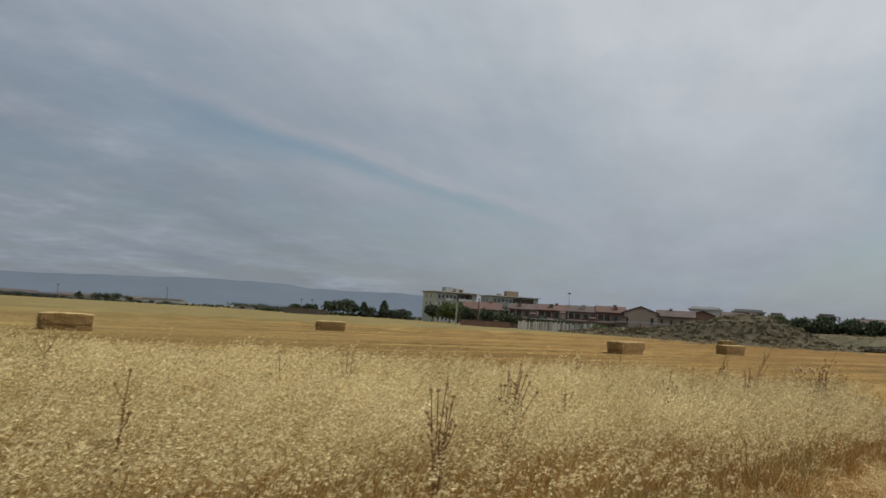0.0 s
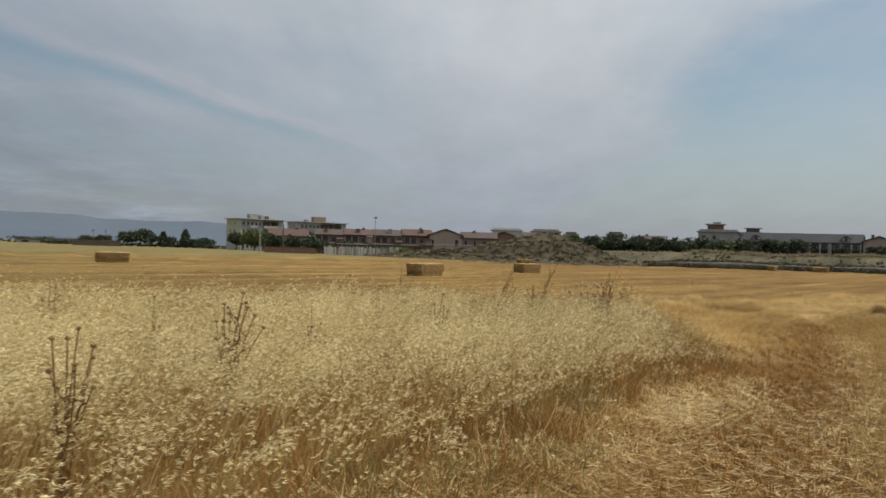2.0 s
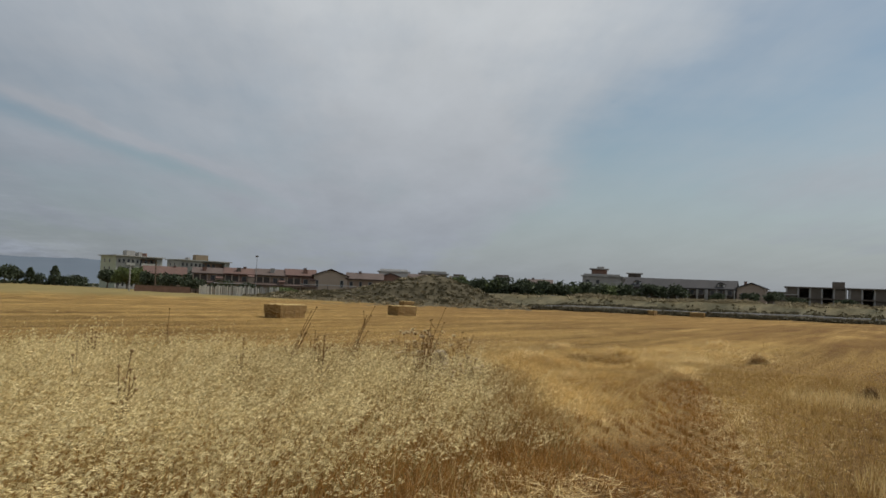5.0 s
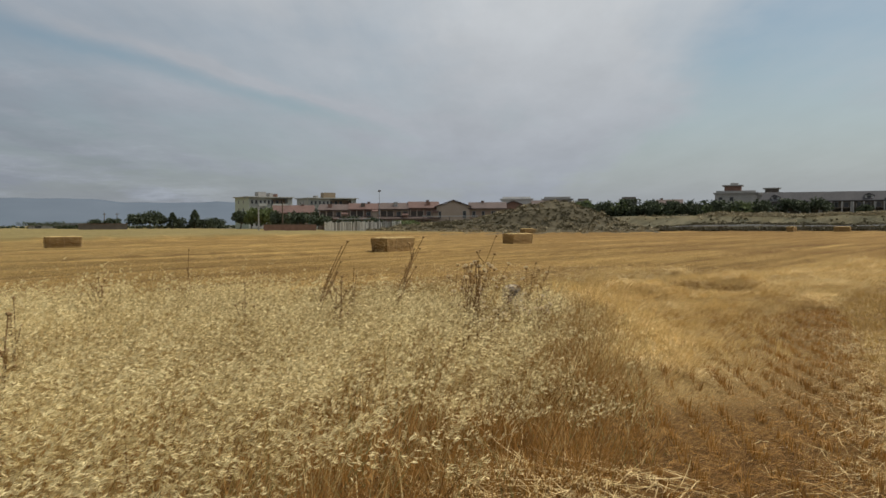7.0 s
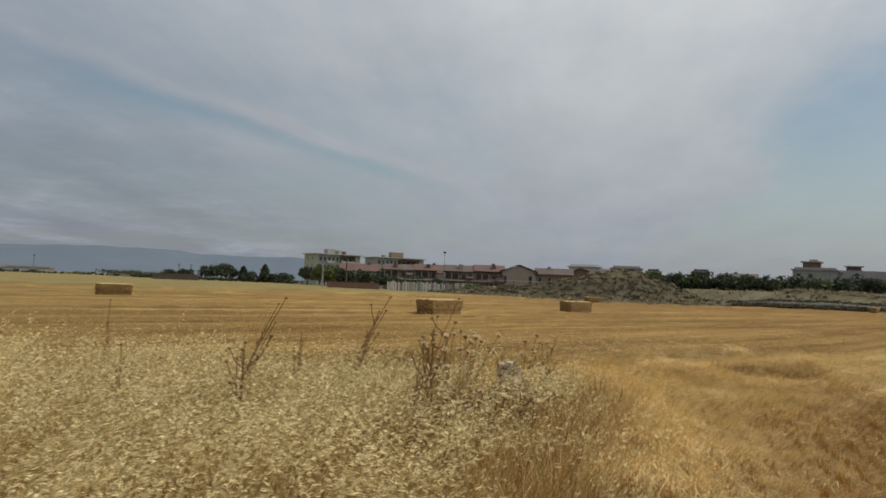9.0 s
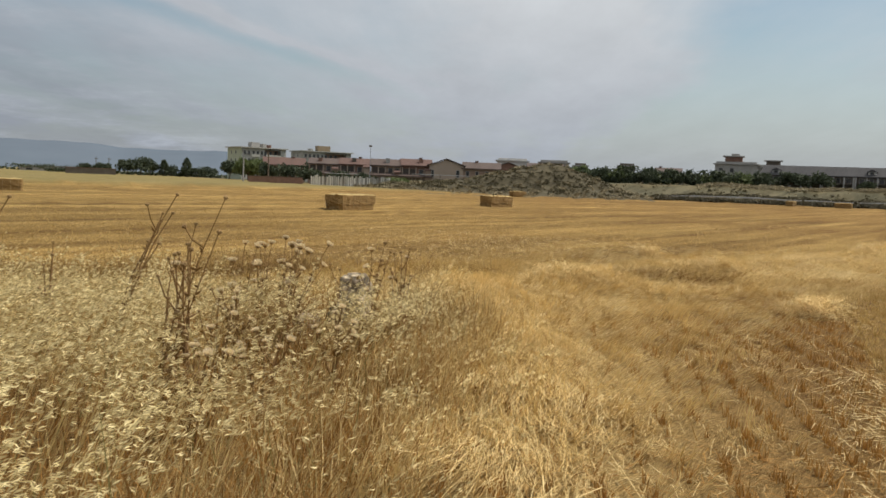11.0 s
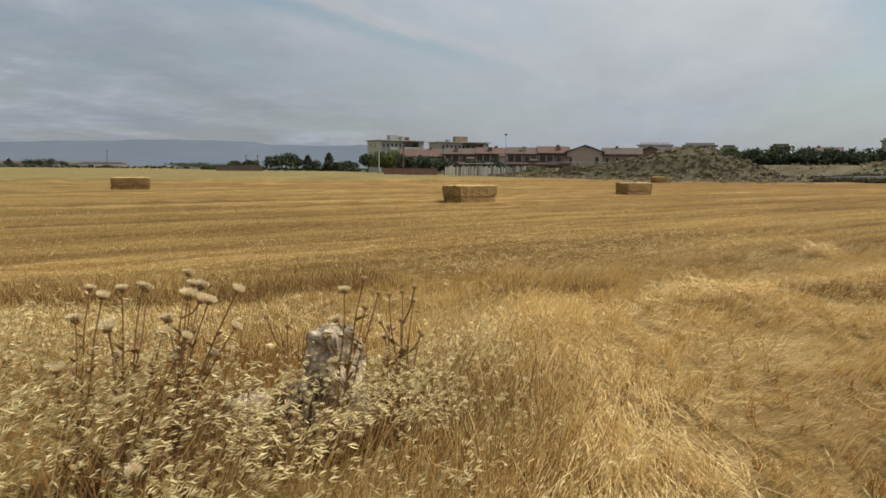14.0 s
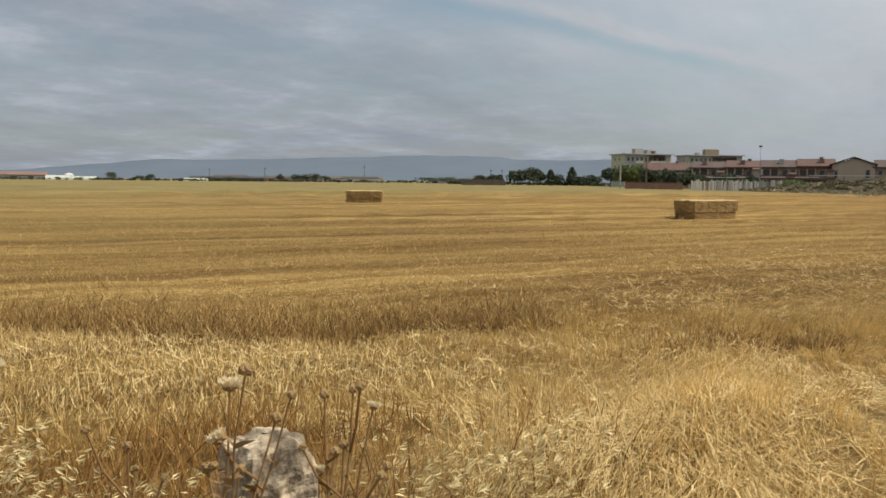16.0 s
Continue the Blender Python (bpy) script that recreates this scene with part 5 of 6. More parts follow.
def thistle(x, y, height, stems, spread, lean, seed, tufted, head=0.035, label="", ends=()):
    """A dead thistle: stiff branching stems, spiny leaves, round heads, some burst into pale down."""
    rng = random.Random(seed)
    nr = np.random.default_rng(seed)
    t = thing("thistle", x, y, float(terrain(x, y)) - 0.02, 0, label or ("dry thistle with burst pale downy heads" if tufted else "dry brown thistle with small spiny heads"), "thistle", "dead thistles in the oats")
    leaf_b, leaf_d, leaf_l = [], [], []
    for k in range(stems):
        an = k * 2.4 + rng.uniform(-0.5, 0.5)
        out = spread * rng.uniform(0.35, 1.0)
        h = height * rng.uniform(0.72, 1.0) if k else height
        end = Vector((math.cos(an) * out + lean[0] * h, math.sin(an) * out + lean[1] * h, h))
        if not k:
            end = Vector((lean[0] * h, lean[1] * h, h))
        if k < len(ends):
            end = Vector((ends[k][0] - x, ends[k][2] - y if len(ends[k]) > 2 else rng.uniform(-0.16, 0.16), ends[k][1]))
        pts = []
        for i in range(6):
            f = i / 5
            p = Vector((0, 0, 0)).lerp(end, f) + Vector((rng.uniform(-1, 1), rng.uniform(-1, 1), 0)) * 0.012 * (0 < i < 5)
            p.x -= (end.x * 0.25) * math.sin(f * math.pi) * 0.5
            p.y -= (end.y * 0.25) * math.sin(f * math.pi) * 0.5
            pts.append(p)
        bm = bmesh.new()
        tube(bm, pts, [r * (0.72 if ends else 1.0) for r in (0.0085, 0.0078, 0.007, 0.006, 0.005, 0.0042)], 6)
        tips = [(pts[-1], (pts[-1] - pts[-2]).normalized())]
        for b in range(rng.choice((0, 0, 1) if ends and tufted > 0.5 else (0, 1, 2) if stems > 3 else (1, 2, 3, 3))):
            i = rng.choice((2, 3, 3, 4, 4))
            bn = rng.uniform(0, math.tau)
            up = 0.08 + 0.14 * rng.random()
            e = pts[i] + Vector((math.cos(bn) * 0.11, math.sin(bn) * 0.11, up))
            m = pts[i].lerp(e, 0.5) + Vector((math.cos(bn) * 0.015, math.sin(bn) * 0.015, -0.01))
            tube(bm, [pts[i], m, e], (0.005, 0.0045, 0.004), 5)
            tips.append((e, (e - m).normalized()))
        part("stem", bm, M_THSTEM, t)
        for i in range(1, 5):
            for _ in range(7):
                bn = rng.uniform(0, math.tau)
                q = pts[i].lerp(pts[i - 1], rng.random())
                leaf_b.append(q)
                leaf_d.append(Vector((math.cos(bn), math.sin(bn), 0.5)).normalized())
                leaf_l.append(rng.uniform(0.025, 0.07) * (1.6 if i == 1 else 1.0))
        for p, d in tips:
            s = head * rng.uniform(0.75, 1.2)
            hd = new("head", BULB)
            hd.parent = t
            hd.matrix_basis = Matrix.Translation(p) @ d.to_track_quat("Z", "Y").to_matrix().to_4x4() @ Matrix.Diagonal((s, s, s * 0.95, 1))
            if rng.random() < tufted:
                tf = new("tuft", TUFT)
                tf.parent = hd
    v, f = blades([tuple(b) for b in leaf_b], [tuple(d) for d in leaf_d], leaf_l, [0.015] * len(leaf_l), nr, 0.3)
    ob = tagged(new("leaves", mesh_from("leaves", v, f, [M_THSTEM])), kind="stuff")
    ob.parent = t
    return t


# rows: x, y, height, stems, spread, lean, share of downy heads, head size
THISTLES_IN_OATS = [
    (2.98, 9.42, 1.13, 9, 0.24, (0.12, 0.0), 0.1, 0.045),
    (4.09, 10.51, 0.95, 2, 0.06, (0, 0), 0.0, 0.03),
    (1.59, 6.89, 1.07, 5, 0.14, (0.05, 0), 0.1, 0.04),
    (0.5, 12.3, 1.02, 2, 0.1, (0, 0), 0, 0.035),
    (2.45, 10.2, 1.03, 1, 0.0, (0, 0), 0, 0.03),
    (6.1, 11.6, 1.0, 3, 0.12, (0.06, 0), 0, 0.035),
    (1.6, 13.6, 1.0, 4, 0.2, (0, 0), 0, 0.04),
    (-0.9, 6.9, 1.08, 2, 0.06, (0.06, 0), 0, 0.035),
    (-2.6, 12.5, 1.05, 3, 0.12, (0, 0), 0, 0.035),
    (8.0, 17.4, 1.2, 2, 0.05, (0.02, 0), 0, 0.035),
]
THISTLES_ALONG_EDGE = [
    (9.15, 15.7, 1.36, 4, 0.07, (0.38, 0.0), 0, 0.04),
    (10.32, 16.1, 1.38, 4, 0.1, (0.38, 0.0), 0, 0.035),
    (10.67, 14.14, 1.17, 4, 0.16, (0.0, 0), 0.2, 0.045),
    (8.2, 14.6, 0.95, 2, 0.06, (0, 0), 0, 0.035),
    (6.1, 13.7, 0.98, 2, 0.06, (0, 0), 0, 0.035),
    (6.9, 17.2, 0.9, 3, 0.15, (0, 0), 0, 0.04),
    (9.1, 14.2, 1.0, 3, 0.08, (0.02, 0), 0, 0.04),
]
THISTLES_NEAR_STONE = [
    (11.15, 15.1, 0.74, 3, 0.16, (0, 0), 0.9, 0.038),
    (11.1, 14.0, 0.58, 4, 0.18, (0, 0), 1.0, 0.036),
    (10.85, 14.4, 0.64, 4, 0.2, (0, 0), 1.0, 0.038),
    (10.65, 13.7, 0.62, 4, 0.2, (0, 0), 0.9, 0.036),
    (11.75, 14.7, 0.56, 3, 0.16, (0, 0), 1.0, 0.034),
]
THISTLES_LOW_PALE = [
    (11.0, 15.0, 0.7, 4, 0.22, (0, 0), 0.9, 0.036),
    (9.9, 16.3, 1.0, 3, 0.14, (0.05, 0), 0.4, 0.034),
]
for k, (x, y, h, st, sp, lean, tuf, hd) in enumerate(THISTLES_IN_OATS + THISTLES_ALONG_EDGE + THISTLES_NEAR_STONE + THISTLES_LOW_PALE):
    thistle(x, y, h, st, sp, lean, 200 + k, tuf, hd)
# the stand beside the stone: base x, y, share of downy heads, head size, then x and height of each stem's end
THISTLE_STAND = [
    (11.76, 16.27, 1.0, 0.05, ((11.86, 1.01, 16.6), (11.89, 1.0, 16.26), (11.92, 0.94, 16.6), (12.09, 1.0, 16.04), (11.87, 0.96, 16.15), (11.96, 0.92, 16.22), (12.08, 0.81, 16.15), (11.97, 0.68, 16.17))),
    (11.58, 16.25, 1.0, 0.05, ((11.66, 0.98, 16.3), (11.66, 0.93, 16.54), (11.57, 0.97, 16.3), (11.52, 0.82, 16.2), (11.86, 0.78, 16.05), (11.76, 0.8, 16.1))),
    (11.36, 16.25, 0.9, 0.047, ((11.43, 0.97), (11.5, 0.95), (11.35, 0.8), (11.3, 0.62))),
    (12.62, 16.5, 0.45, 0.042, ((12.74, 1.0), (12.84, 0.91), (12.66, 0.92), (12.78, 0.82), (12.7, 0.7))),
    (12.96, 16.5, 0.15, 0.038, ((12.92, 0.84), (13.0, 0.85), (13.06, 0.8), (12.98, 0.7), (13.1, 0.62), (12.9, 0.6))),
    (12.34, 16.5, 0.0, 0.03, ((12.36, 0.76),)),
    (10.5, 14.2, 0.05, 0.034, ((10.87, 1.44), (10.72, 1.28), (10.83, 1.24), (10.6, 1.1), (10.68, 0.95))),
]
for k, (x, y, tuf, hd, ends) in enumerate(THISTLE_STAND):
    thistle(x, y, ends[0][1], len(ends), 0.1, (0, 0), 300 + k, tuf, hd, "dry thistle with round cream cushion heads beside the boundary stone" if tuf > 0.5 else "dry brown thistle with small spiny heads near the boundary stone", ends)


# ---- wild oats ----
def oat_height(x, y):
    h = 0.84 + 0.08 * wobble(x, y, 1.6, 0.3) + 0.2 * wobble(x, y, 0.62, 2.7) + 0.09 * wobble(x, y, 0.27, 4.4)
    h = h * (1 - 0.28 * smooth(10.2, 12.4, x))
    d, _, _ = line_distance(x, y, OATS[:14])
    return h * (0.72 + 0.28 * smooth(0.0, 1.2, d)) * (1 + 0.4 * np.exp(-((x - 11.75) ** 2 + (y - 15.4) ** 2) / 0.7))


def make_oats():
    rng = np.random.default_rng(21)
    n = 86000
    x, y = rng.uniform(-9, 13.4, n), rng.uniform(0.5, 19.0, n)
    edge, _, _ = line_distance(x, y, OATS[:15])
    within = inside(x, y, OATS)
    ok = within | ((edge < 0.75) & (rng.uniform(0, 1, n) < 0.5 - 0.6 * edge))
    ok &= np.hypot(x - 12.63, y - 16.98) > 0.25
    gap = 0.8 * wobble(x, y, 1.1, 1.0) + 0.75 * wobble(x, y, 0.4, 2.0) + 0.4 * wobble(x, y, 0.17, 3.0)
    ok &= rng.uniform(0, 1, n) < np.clip(0.85 + 1.05 * gap, 0.06, 1) * (1 - 0.72 * np.exp(-((x - 12.2) ** 2 / 1.1 + (y - 16.55) ** 2 / 0.4))) * (1 - 0.7 * np.exp(-((x - 11.0) ** 2 + (y - 14.2) ** 2) / 2.0)) * (1 - 0.36 * smooth(9.8, 11.2, x) * (1 - 0.8 * np.exp(-((x - 11.85) ** 2 + (y - 15.4) ** 2) / 0.9))) * (0.34 + 0.4 * smooth(4.5, 7.5, x) + (0.66 - 0.4 * smooth(4.5, 7.5, x)) * smooth(0.1, 2.0 - 1.0 * smooth(4.5, 7.5, x), edge)) * (0.62 + 0.38 * smooth(5.5, 9.5, y))
    x, y, out = x[ok], y[ok], np.where(within, 0, edge)[ok]
    n = len(x)
    z = terrain(x, y)
    h = oat_height(x, y) * (1 - 0.45 * smooth(0, 0.7, out)) * rng.uniform(0.66, 1.06, n) * (1 + 0.2 * smooth(12.8, 13.3, x)) * np.where(rng.uniform(0, 1, n) < 0.06, 1.16, 1.0)
    wind = np.stack((0.38 + 0.22 * wobble(x, y, 1.3, 6.0), 0.05 + 0.10 * wobble(x, y, 2.0, 8.0), np.ones(n)), 1) + np.c_[rng.normal(0, 0.13, (n, 2)), np.zeros(n)]
    wind /= np.linalg.norm(wind, axis=1)[:, None]
    sv, stt = blades(np.stack((x, y, z), 1), wind, h, rng.uniform(0.003, 0.0055, n), rng, 0.06)
    ob = new("oat_stalks", mesh_from("oat_stalks", sv, stt, [M_OATSTEM]))
    tagged(ob, "dry brown stalks of tall wild oats", "grass", kind="stuff")
    # drooping spikelets
    k = 14
    f = np.repeat(rng.uniform(0, 1, (n, 1)) * 0.04, k, 1) + np.linspace(0.68, 1.05, k)[None, :] + rng.normal(0, 0.02, (n, k))
    p = np.stack((x, y, z), 1)[:, None, :] + wind[:, None, :] * (h[:, None] * f)[:, :, None]
    spread = (1.15 - f) * 0.065 + 0.008
    nod = np.clip((f - 0.55) / 0.48, 0, 1) ** 2 * rng.uniform(0.4, 1.5, (n, 1))
    an = rng.uniform(0, math.tau, (n, k))
    p[:, :, 0] += np.cos(an) * spread + 0.03 * rng.uniform(0, 1, (n, k)) + 0.12 * nod
    p[:, :, 1] += np.sin(an) * spread
    p[:, :, 2] -= rng.uniform(0, 0.05, (n, k)) + 0.075 * nod
    p = p.reshape(-1, 3)
    # thinner where they stand far from the field's edge
    far = smooth(4.5, 9.0, line_distance(p[:, 0], p[:, 1], OATS[:15])[0])
    keep = rng.uniform(0, 1, len(p)) < 1 - 0.5 * far
    p, far = p[keep], far[keep]
    m = len(p)
    lay = wobble(p[:, 0], p[:, 1], 0.8, 3.3)
    d = np.stack((rng.normal(0.72, 0.22, m), rng.normal(0.0, 0.28, m) + 0.2 * lay, rng.normal(0.2, 0.42, m) + 0.35 * lay), 1)
    d /= np.linalg.norm(d, axis=1)[:, None]
    L = (rng.uniform(0.022, 0.045, m) * (1 + 0.6 * far))[:, None]
    side = np.cross(d, rng.normal(size=(m, 3)))
    side /= np.linalg.norm(side, axis=1)[:, None] + 1e-9
    other = np.cross(d, side)
    w = L * 0.165
    # each spikelet gapes: two husks share a foot
    v = np.stack((p, p + d * L * 0.5 + side * w * 1.5 + other * w * 0.6, p + d * L + side * w * 0.9, p + d * L * 0.5 - side * w * 1.5 + other * w * 0.6, p + d * L * 1.05 - side * w * 1.1), 1).reshape(-1, 3)
    o = np.arange(m)[:, None] * 5
    t = np.stack((o + (0, 1, 2), o + (0, 4, 3)), 1).reshape(-1, 3)
    tagged(new("wild_oats", mesh_from("wild_oats", v, t, [M_OAT])), "pale straw-coloured drooping heads of ripe wild oats", "oats", kind="stuff")
    # leaves and weeds underneath
    n = 52000
    x, y = rng.uniform(-9, 14.3, n), rng.uniform(-0.5, 19.2, n)
    d, _, _ = line_distance(x, y, OATS[:15])
    ok = inside(x, y, OATS) & ((d < 1.6) | (rng.uniform(0, 1, n) < 0.5)) & (np.hypot(x - 12.66, y - 17.0) > 0.25)
    x, y, ok_in = x[ok], y[ok], ok
    # a ragged belt of dead weeds in front of the oats
    E = np.array(OATS[2:15])
    seg = np.hypot(*np.diff(E, axis=0).T)
    n = 30000
    i = rng.choice(len(seg), n, p=seg / seg.sum())
    f = rng.uniform(0, 1, n)
    step = (E[i + 1] - E[i]) / seg[i][:, None]
    broad = 1.15 - 0.6 * smooth(8.8, 11.0, E[i, 0])
    off = rng.uniform(-0.35, 1.0, n) * broad + 0.3 * wobble(E[i, 0] + f, E[i, 1], 0.6, 4.0)
    bx, by = (E[i] + step * (f * seg[i])[:, None] + np.stack((step[:, 1], -step[:, 0]), 1) * off[:, None]).T
    ok = (rng.uniform(0, 1, n) < np.clip(0.75 + 0.8 * wobble(bx, by, 0.55, 2.0), 0.1, 1) * (1 - 0.6 * smooth(0.5, 1.1, off / broad))) & (np.hypot(bx - 12.66, by - 17.0) > 0.3)
    inner = len(x)
    low = np.concatenate((1 + 0.3 * (1 - smooth(0.8, 2.2, d[ok_in])), 0.82 * (1 - 0.72 * smooth(0.0, 1.1, (off / broad)[ok]))))
    x, y = np.concatenate((x, bx[ok])), np.concatenate((y, by[ok]))
    n = len(x)
    tilt = np.where(np.arange(n) < inner, 0.3, 0.42)
    dirs = np.stack((rng.normal(0.15, 1, n) * tilt, rng.normal(0, 1, n) * tilt, np.ones(n)), 1)
    dirs /= np.linalg.norm(dirs, axis=1)[:, None]
    hh = oat_height(x, y) * rng.uniform(0.3, 0.76, n) * low * (1 + 0.4 * wobble(x, y, 0.5, 7.0)) * (1 + 0.45 * smooth(0.2, 0.6, wobble(x, y, 0.75, 3.0)))
    hh = np.minimum(hh, rng.uniform(0.4, 0.62, n))
    pick = rng.uniform(0, 1, n)
    green = pick < 0.10 + 0.2 * (wobble(x, y, 0.8, 5.0) > 0.4)
    pale = ~green & (pick > 0.87) & (np.arange(n) >= inner)
    for nm, sel, mt, lab in (("weeds", ~green & ~pale, M_WEED, "reddish-brown dead weeds under and before the oats"), ("green_grass", green, M_GREEN, "dull green grass low among the oats"), ("pale_stalks", pale, M_STRAW, "pale broken stalks among dead weeds")):
        v, t = blades(np.stack((x, y, terrain(x, y)), 1)[sel], dirs[sel], hh[sel], rng.uniform(0.004, 0.009, sel.sum()), rng, 0.25)
        tagged(new(nm, mesh_from(nm, v, t, [mt])), lab, "grass", kind="stuff")


make_oats()


def make_edge_grass():
    """Soft pale grass and red-brown stalks where the oats thin out beside the lodged straw."""
    rng = np.random.default_rng(91)
    E = np.array(OATS[9:16])
    seg = np.hypot(*np.diff(E, axis=0).T)
    n = 11000
    i = rng.choice(len(seg), n, p=seg / seg.sum())
    step = (E[i + 1] - E[i]) / seg[i][:, None]
    off = rng.normal(0.05, 0.3, n)
    x, y = (E[i] + step * (rng.uniform(0, 1, n) * seg[i])[:, None] + np.stack((step[:, 1], -step[:, 0]), 1) * off[:, None]).T
    ok = (np.hypot(x - 12.7, y - 17.0) > 0.35) & (line_distance(x, y, WALKED)[0] > 0.3)
    x, y, off = x[ok], y[ok], off[ok]
    n = len(x)
    d = np.stack((0.35 + rng.normal(0, 0.35, n), rng.normal(0, 0.35, n), np.ones(n)), 1)
    d /= np.linalg.norm(d, axis=1)[:, None]
    h = rng.uniform(0.14, 0.42, n) * (1 - 0.45 * smooth(0.2, 0.9, off)) * (1 + 0.3 * wobble(x, y, 0.5, 2.0))
    v, t = blades(np.stack((x, y, terrain(x, y) - 0.01), 1), d, h, rng.uniform(0.0025, 0.0055, n), rng, 0.28)
    kind_ = rng.choice(3, n, p=(0.45, 0.3, 0.25))
    tagged(new("edge_grass", mesh_from("edge_grass", v, t, [M_OATSTEM, M_WEED, M_STRAW], np.repeat(kind_, 3))), "soft pale and reddish grass thinning out at the edge of the oats", "grass", kind="stuff")


WALKED = [(r[1], r[2]) for r in PATH]
make_edge_grass()


# ---- stubble and loose straw ----


def make_stubble():
    rng = np.random.default_rng(33)
    az = radians(31.0)
    c, s = math.cos(az), math.sin(az)

    def place(n, box_, lo, hi, rows):
        x, y = rng.uniform(box_[0], box_[1], n), rng.uniform(box_[2], box_[3], n)
        if rows:
            ac, al = x * c - y * s, x * s + y * c
            ac = np.round(ac / rows) * rows + rng.normal(0, 0.012, n)
            al = np.round(al / 0.13 + rng.normal(0, 0.16, n)) * 0.13 + 0.05 * np.sin(ac * 71.0)
            x, y = ac * c + al * s, -ac * s + al * c
        d, _, _ = line_distance(x, y, WALKED)
        ok = ~inside(x, y, OATS) & (d >= lo) & (d < hi) & (np.hypot(x - 12.63, y - 16.98) > 0.3)
        return x[ok], y[ok], d[ok]

    def field(name, x, y, hmin, hmax, w, lean, mat, label, bend=0.12):
        n = len(x)
        dirs = np.stack((rng.normal(0, lean, n) + 0.08, rng.normal(0, lean, n), np.ones(n)), 1)
        dirs /= np.linalg.norm(dirs, axis=1)[:, None]
        v, t = blades(np.stack((x, y, terrain(x, y) - 0.01), 1), dirs, rng.uniform(hmin, hmax, n), rng.uniform(w * 0.7, w * 1.4, n), rng, bend)
        tagged(new(name, mesh_from(name, v, t, [mat])), label, "stubble", kind="stuff")

    x, y, d = place(62000, (1, 27, 0, 30), 0.0, 10.0, 0.25)
    thin = rng.uniform(0, 1, len(x)) < np.clip(0.75 + 0.5 * wobble(x, y, 0.9, 2.0), 0.2, 1)
    thin &= ~inside(x + rng.normal(0, 0.45, len(x)) + 0.4 * wobble(x, y, 0.8, 3.0), y + rng.normal(0, 0.3, len(x)), LODGED) | (rng.uniform(0, 1, len(x)) < 0.3)
    x, y = np.repeat(x[thin], 6), np.repeat(y[thin], 6)
    x, y = x + rng.normal(0, 0.016, len(x)), y + rng.normal(0, 0.016, len(x))
    gold = x - 0.3 * (y - 9) + 0.6 * wobble(x, y, 1.1, 2.0) < 6.2
    red = ~gold & (line_distance(x, y, TRACK)[1] < 0) & (y < 17.2 + 0.35 * (x - 13) + 0.9 * wobble(x, y, 2.1, 7.0))
    field("brown_stubble", x[red], y[red], 0.05, 0.13, 0.0062, 0.2, M_REDSTUB, "cut reddish-brown wheat stubble standing in rows")
    field("stubble_near", x[~red], y[~red], 0.06, 0.16, 0.0075, 0.45, M_STUBBLE, "cut golden wheat stubble on straw litter")
    x, y, d = place(190000, (-14, 48, 8, 50), 7.0, 32.0, 0)
    thin = (rng.uniform(0, 1, len(x)) < (0.75 - 0.62 * smooth(8, 26, d))) & (wobble(x, y, 1.3, 4.0) > -0.45)
    field("stubble_far", x[thin], y[thin], 0.03, 0.10, 0.011, 0.35, M_STUBBLE, "wheat stubble stretching across the field")
    # taller brown growth: behind the stone, and along an unharvested row, shade painted in
    x, y = rng.uniform(5, 14.2, 22000), rng.uniform(16.8, 20.2, 22000)
    ok = ~inside(x, y, OATS) & (y - 18.3 < 0.25 * (x - 9) + 0.6 * wobble(x, y, 1.0, 1.0)) & (rng.uniform(0, 1, len(x)) < 1 - 0.85 * smooth(11.8, 13.4, x)) & (np.hypot(x - 12.63, y - 16.98) > 0.3)
    field("dead_weeds", x[ok], y[ok], 0.10, 0.32, 0.006, 0.35, M_WEED, "reddish-brown dead weeds behind the boundary stone", 0.25)
    n = 22000
    i = rng.integers(0, len(DARKROW) - 1, n)
    f = rng.uniform(0, 1, n)
    P = np.array(DARKROW)
    x = P[i, 0] + (P[i + 1, 0] - P[i, 0]) * f + rng.normal(0, 0.12, n)
    y = P[i, 1] + (P[i + 1, 1] - P[i, 1]) * f - 0.12 + 0.12 * wobble(x, x * 0, 0.9, 1.0) + rng.exponential(0.5, n)
    # most blades are dark, which puts the row's shaded face into colour
    front = rng.uniform(0, 1, n) < 0.7
    field("dark_row", x[front], y[front], 0.08, 0.2, 0.007, 0.6, M_DARKSHADE, "ragged row of uncut stalks darkened for its shaded near face", 0.3)
    field("uncut_row", x[~front], y[~front], 0.08, 0.21, 0.006, 0.7, M_STUBBLE, "golden stalks left uncut in a ragged row", 0.3)

    # short strips of dark stalks stand for shadow in hollows between straw crests
    for line in ([(18.0, 20.4), (19.3, 20.3), (20.6, 20.2)], [(14.9, 21.0), (15.7, 21.5), (16.6, 21.7)]):
        P = np.array(line)
        n = 2600
        i, f = rng.integers(0, len(P) - 1, n), rng.uniform(0, 1, n)
        x = P[i, 0] + (P[i + 1, 0] - P[i, 0]) * f + rng.normal(0, 0.15, n)
        y = P[i, 1] + (P[i + 1, 1] - P[i, 1]) * f + rng.normal(0, 0.14, n)
        field("dark_row", x, y, 0.08, 0.22, 0.007, 0.75, M_DARKSHADE, "short ragged strip of dark stalks painting the shade of straw hollows", 0.3)

    def straw(name, line, n, width, rise, spread_, lmin, lmax, label, w=0.006, mat=M_STRAW, sway=0.9):
        P = np.array(line)
        seg = np.hypot(*np.diff(P, axis=0).T)
        i = rng.choice(len(seg), n, p=seg / seg.sum())
        f = rng.uniform(0, 1, n)
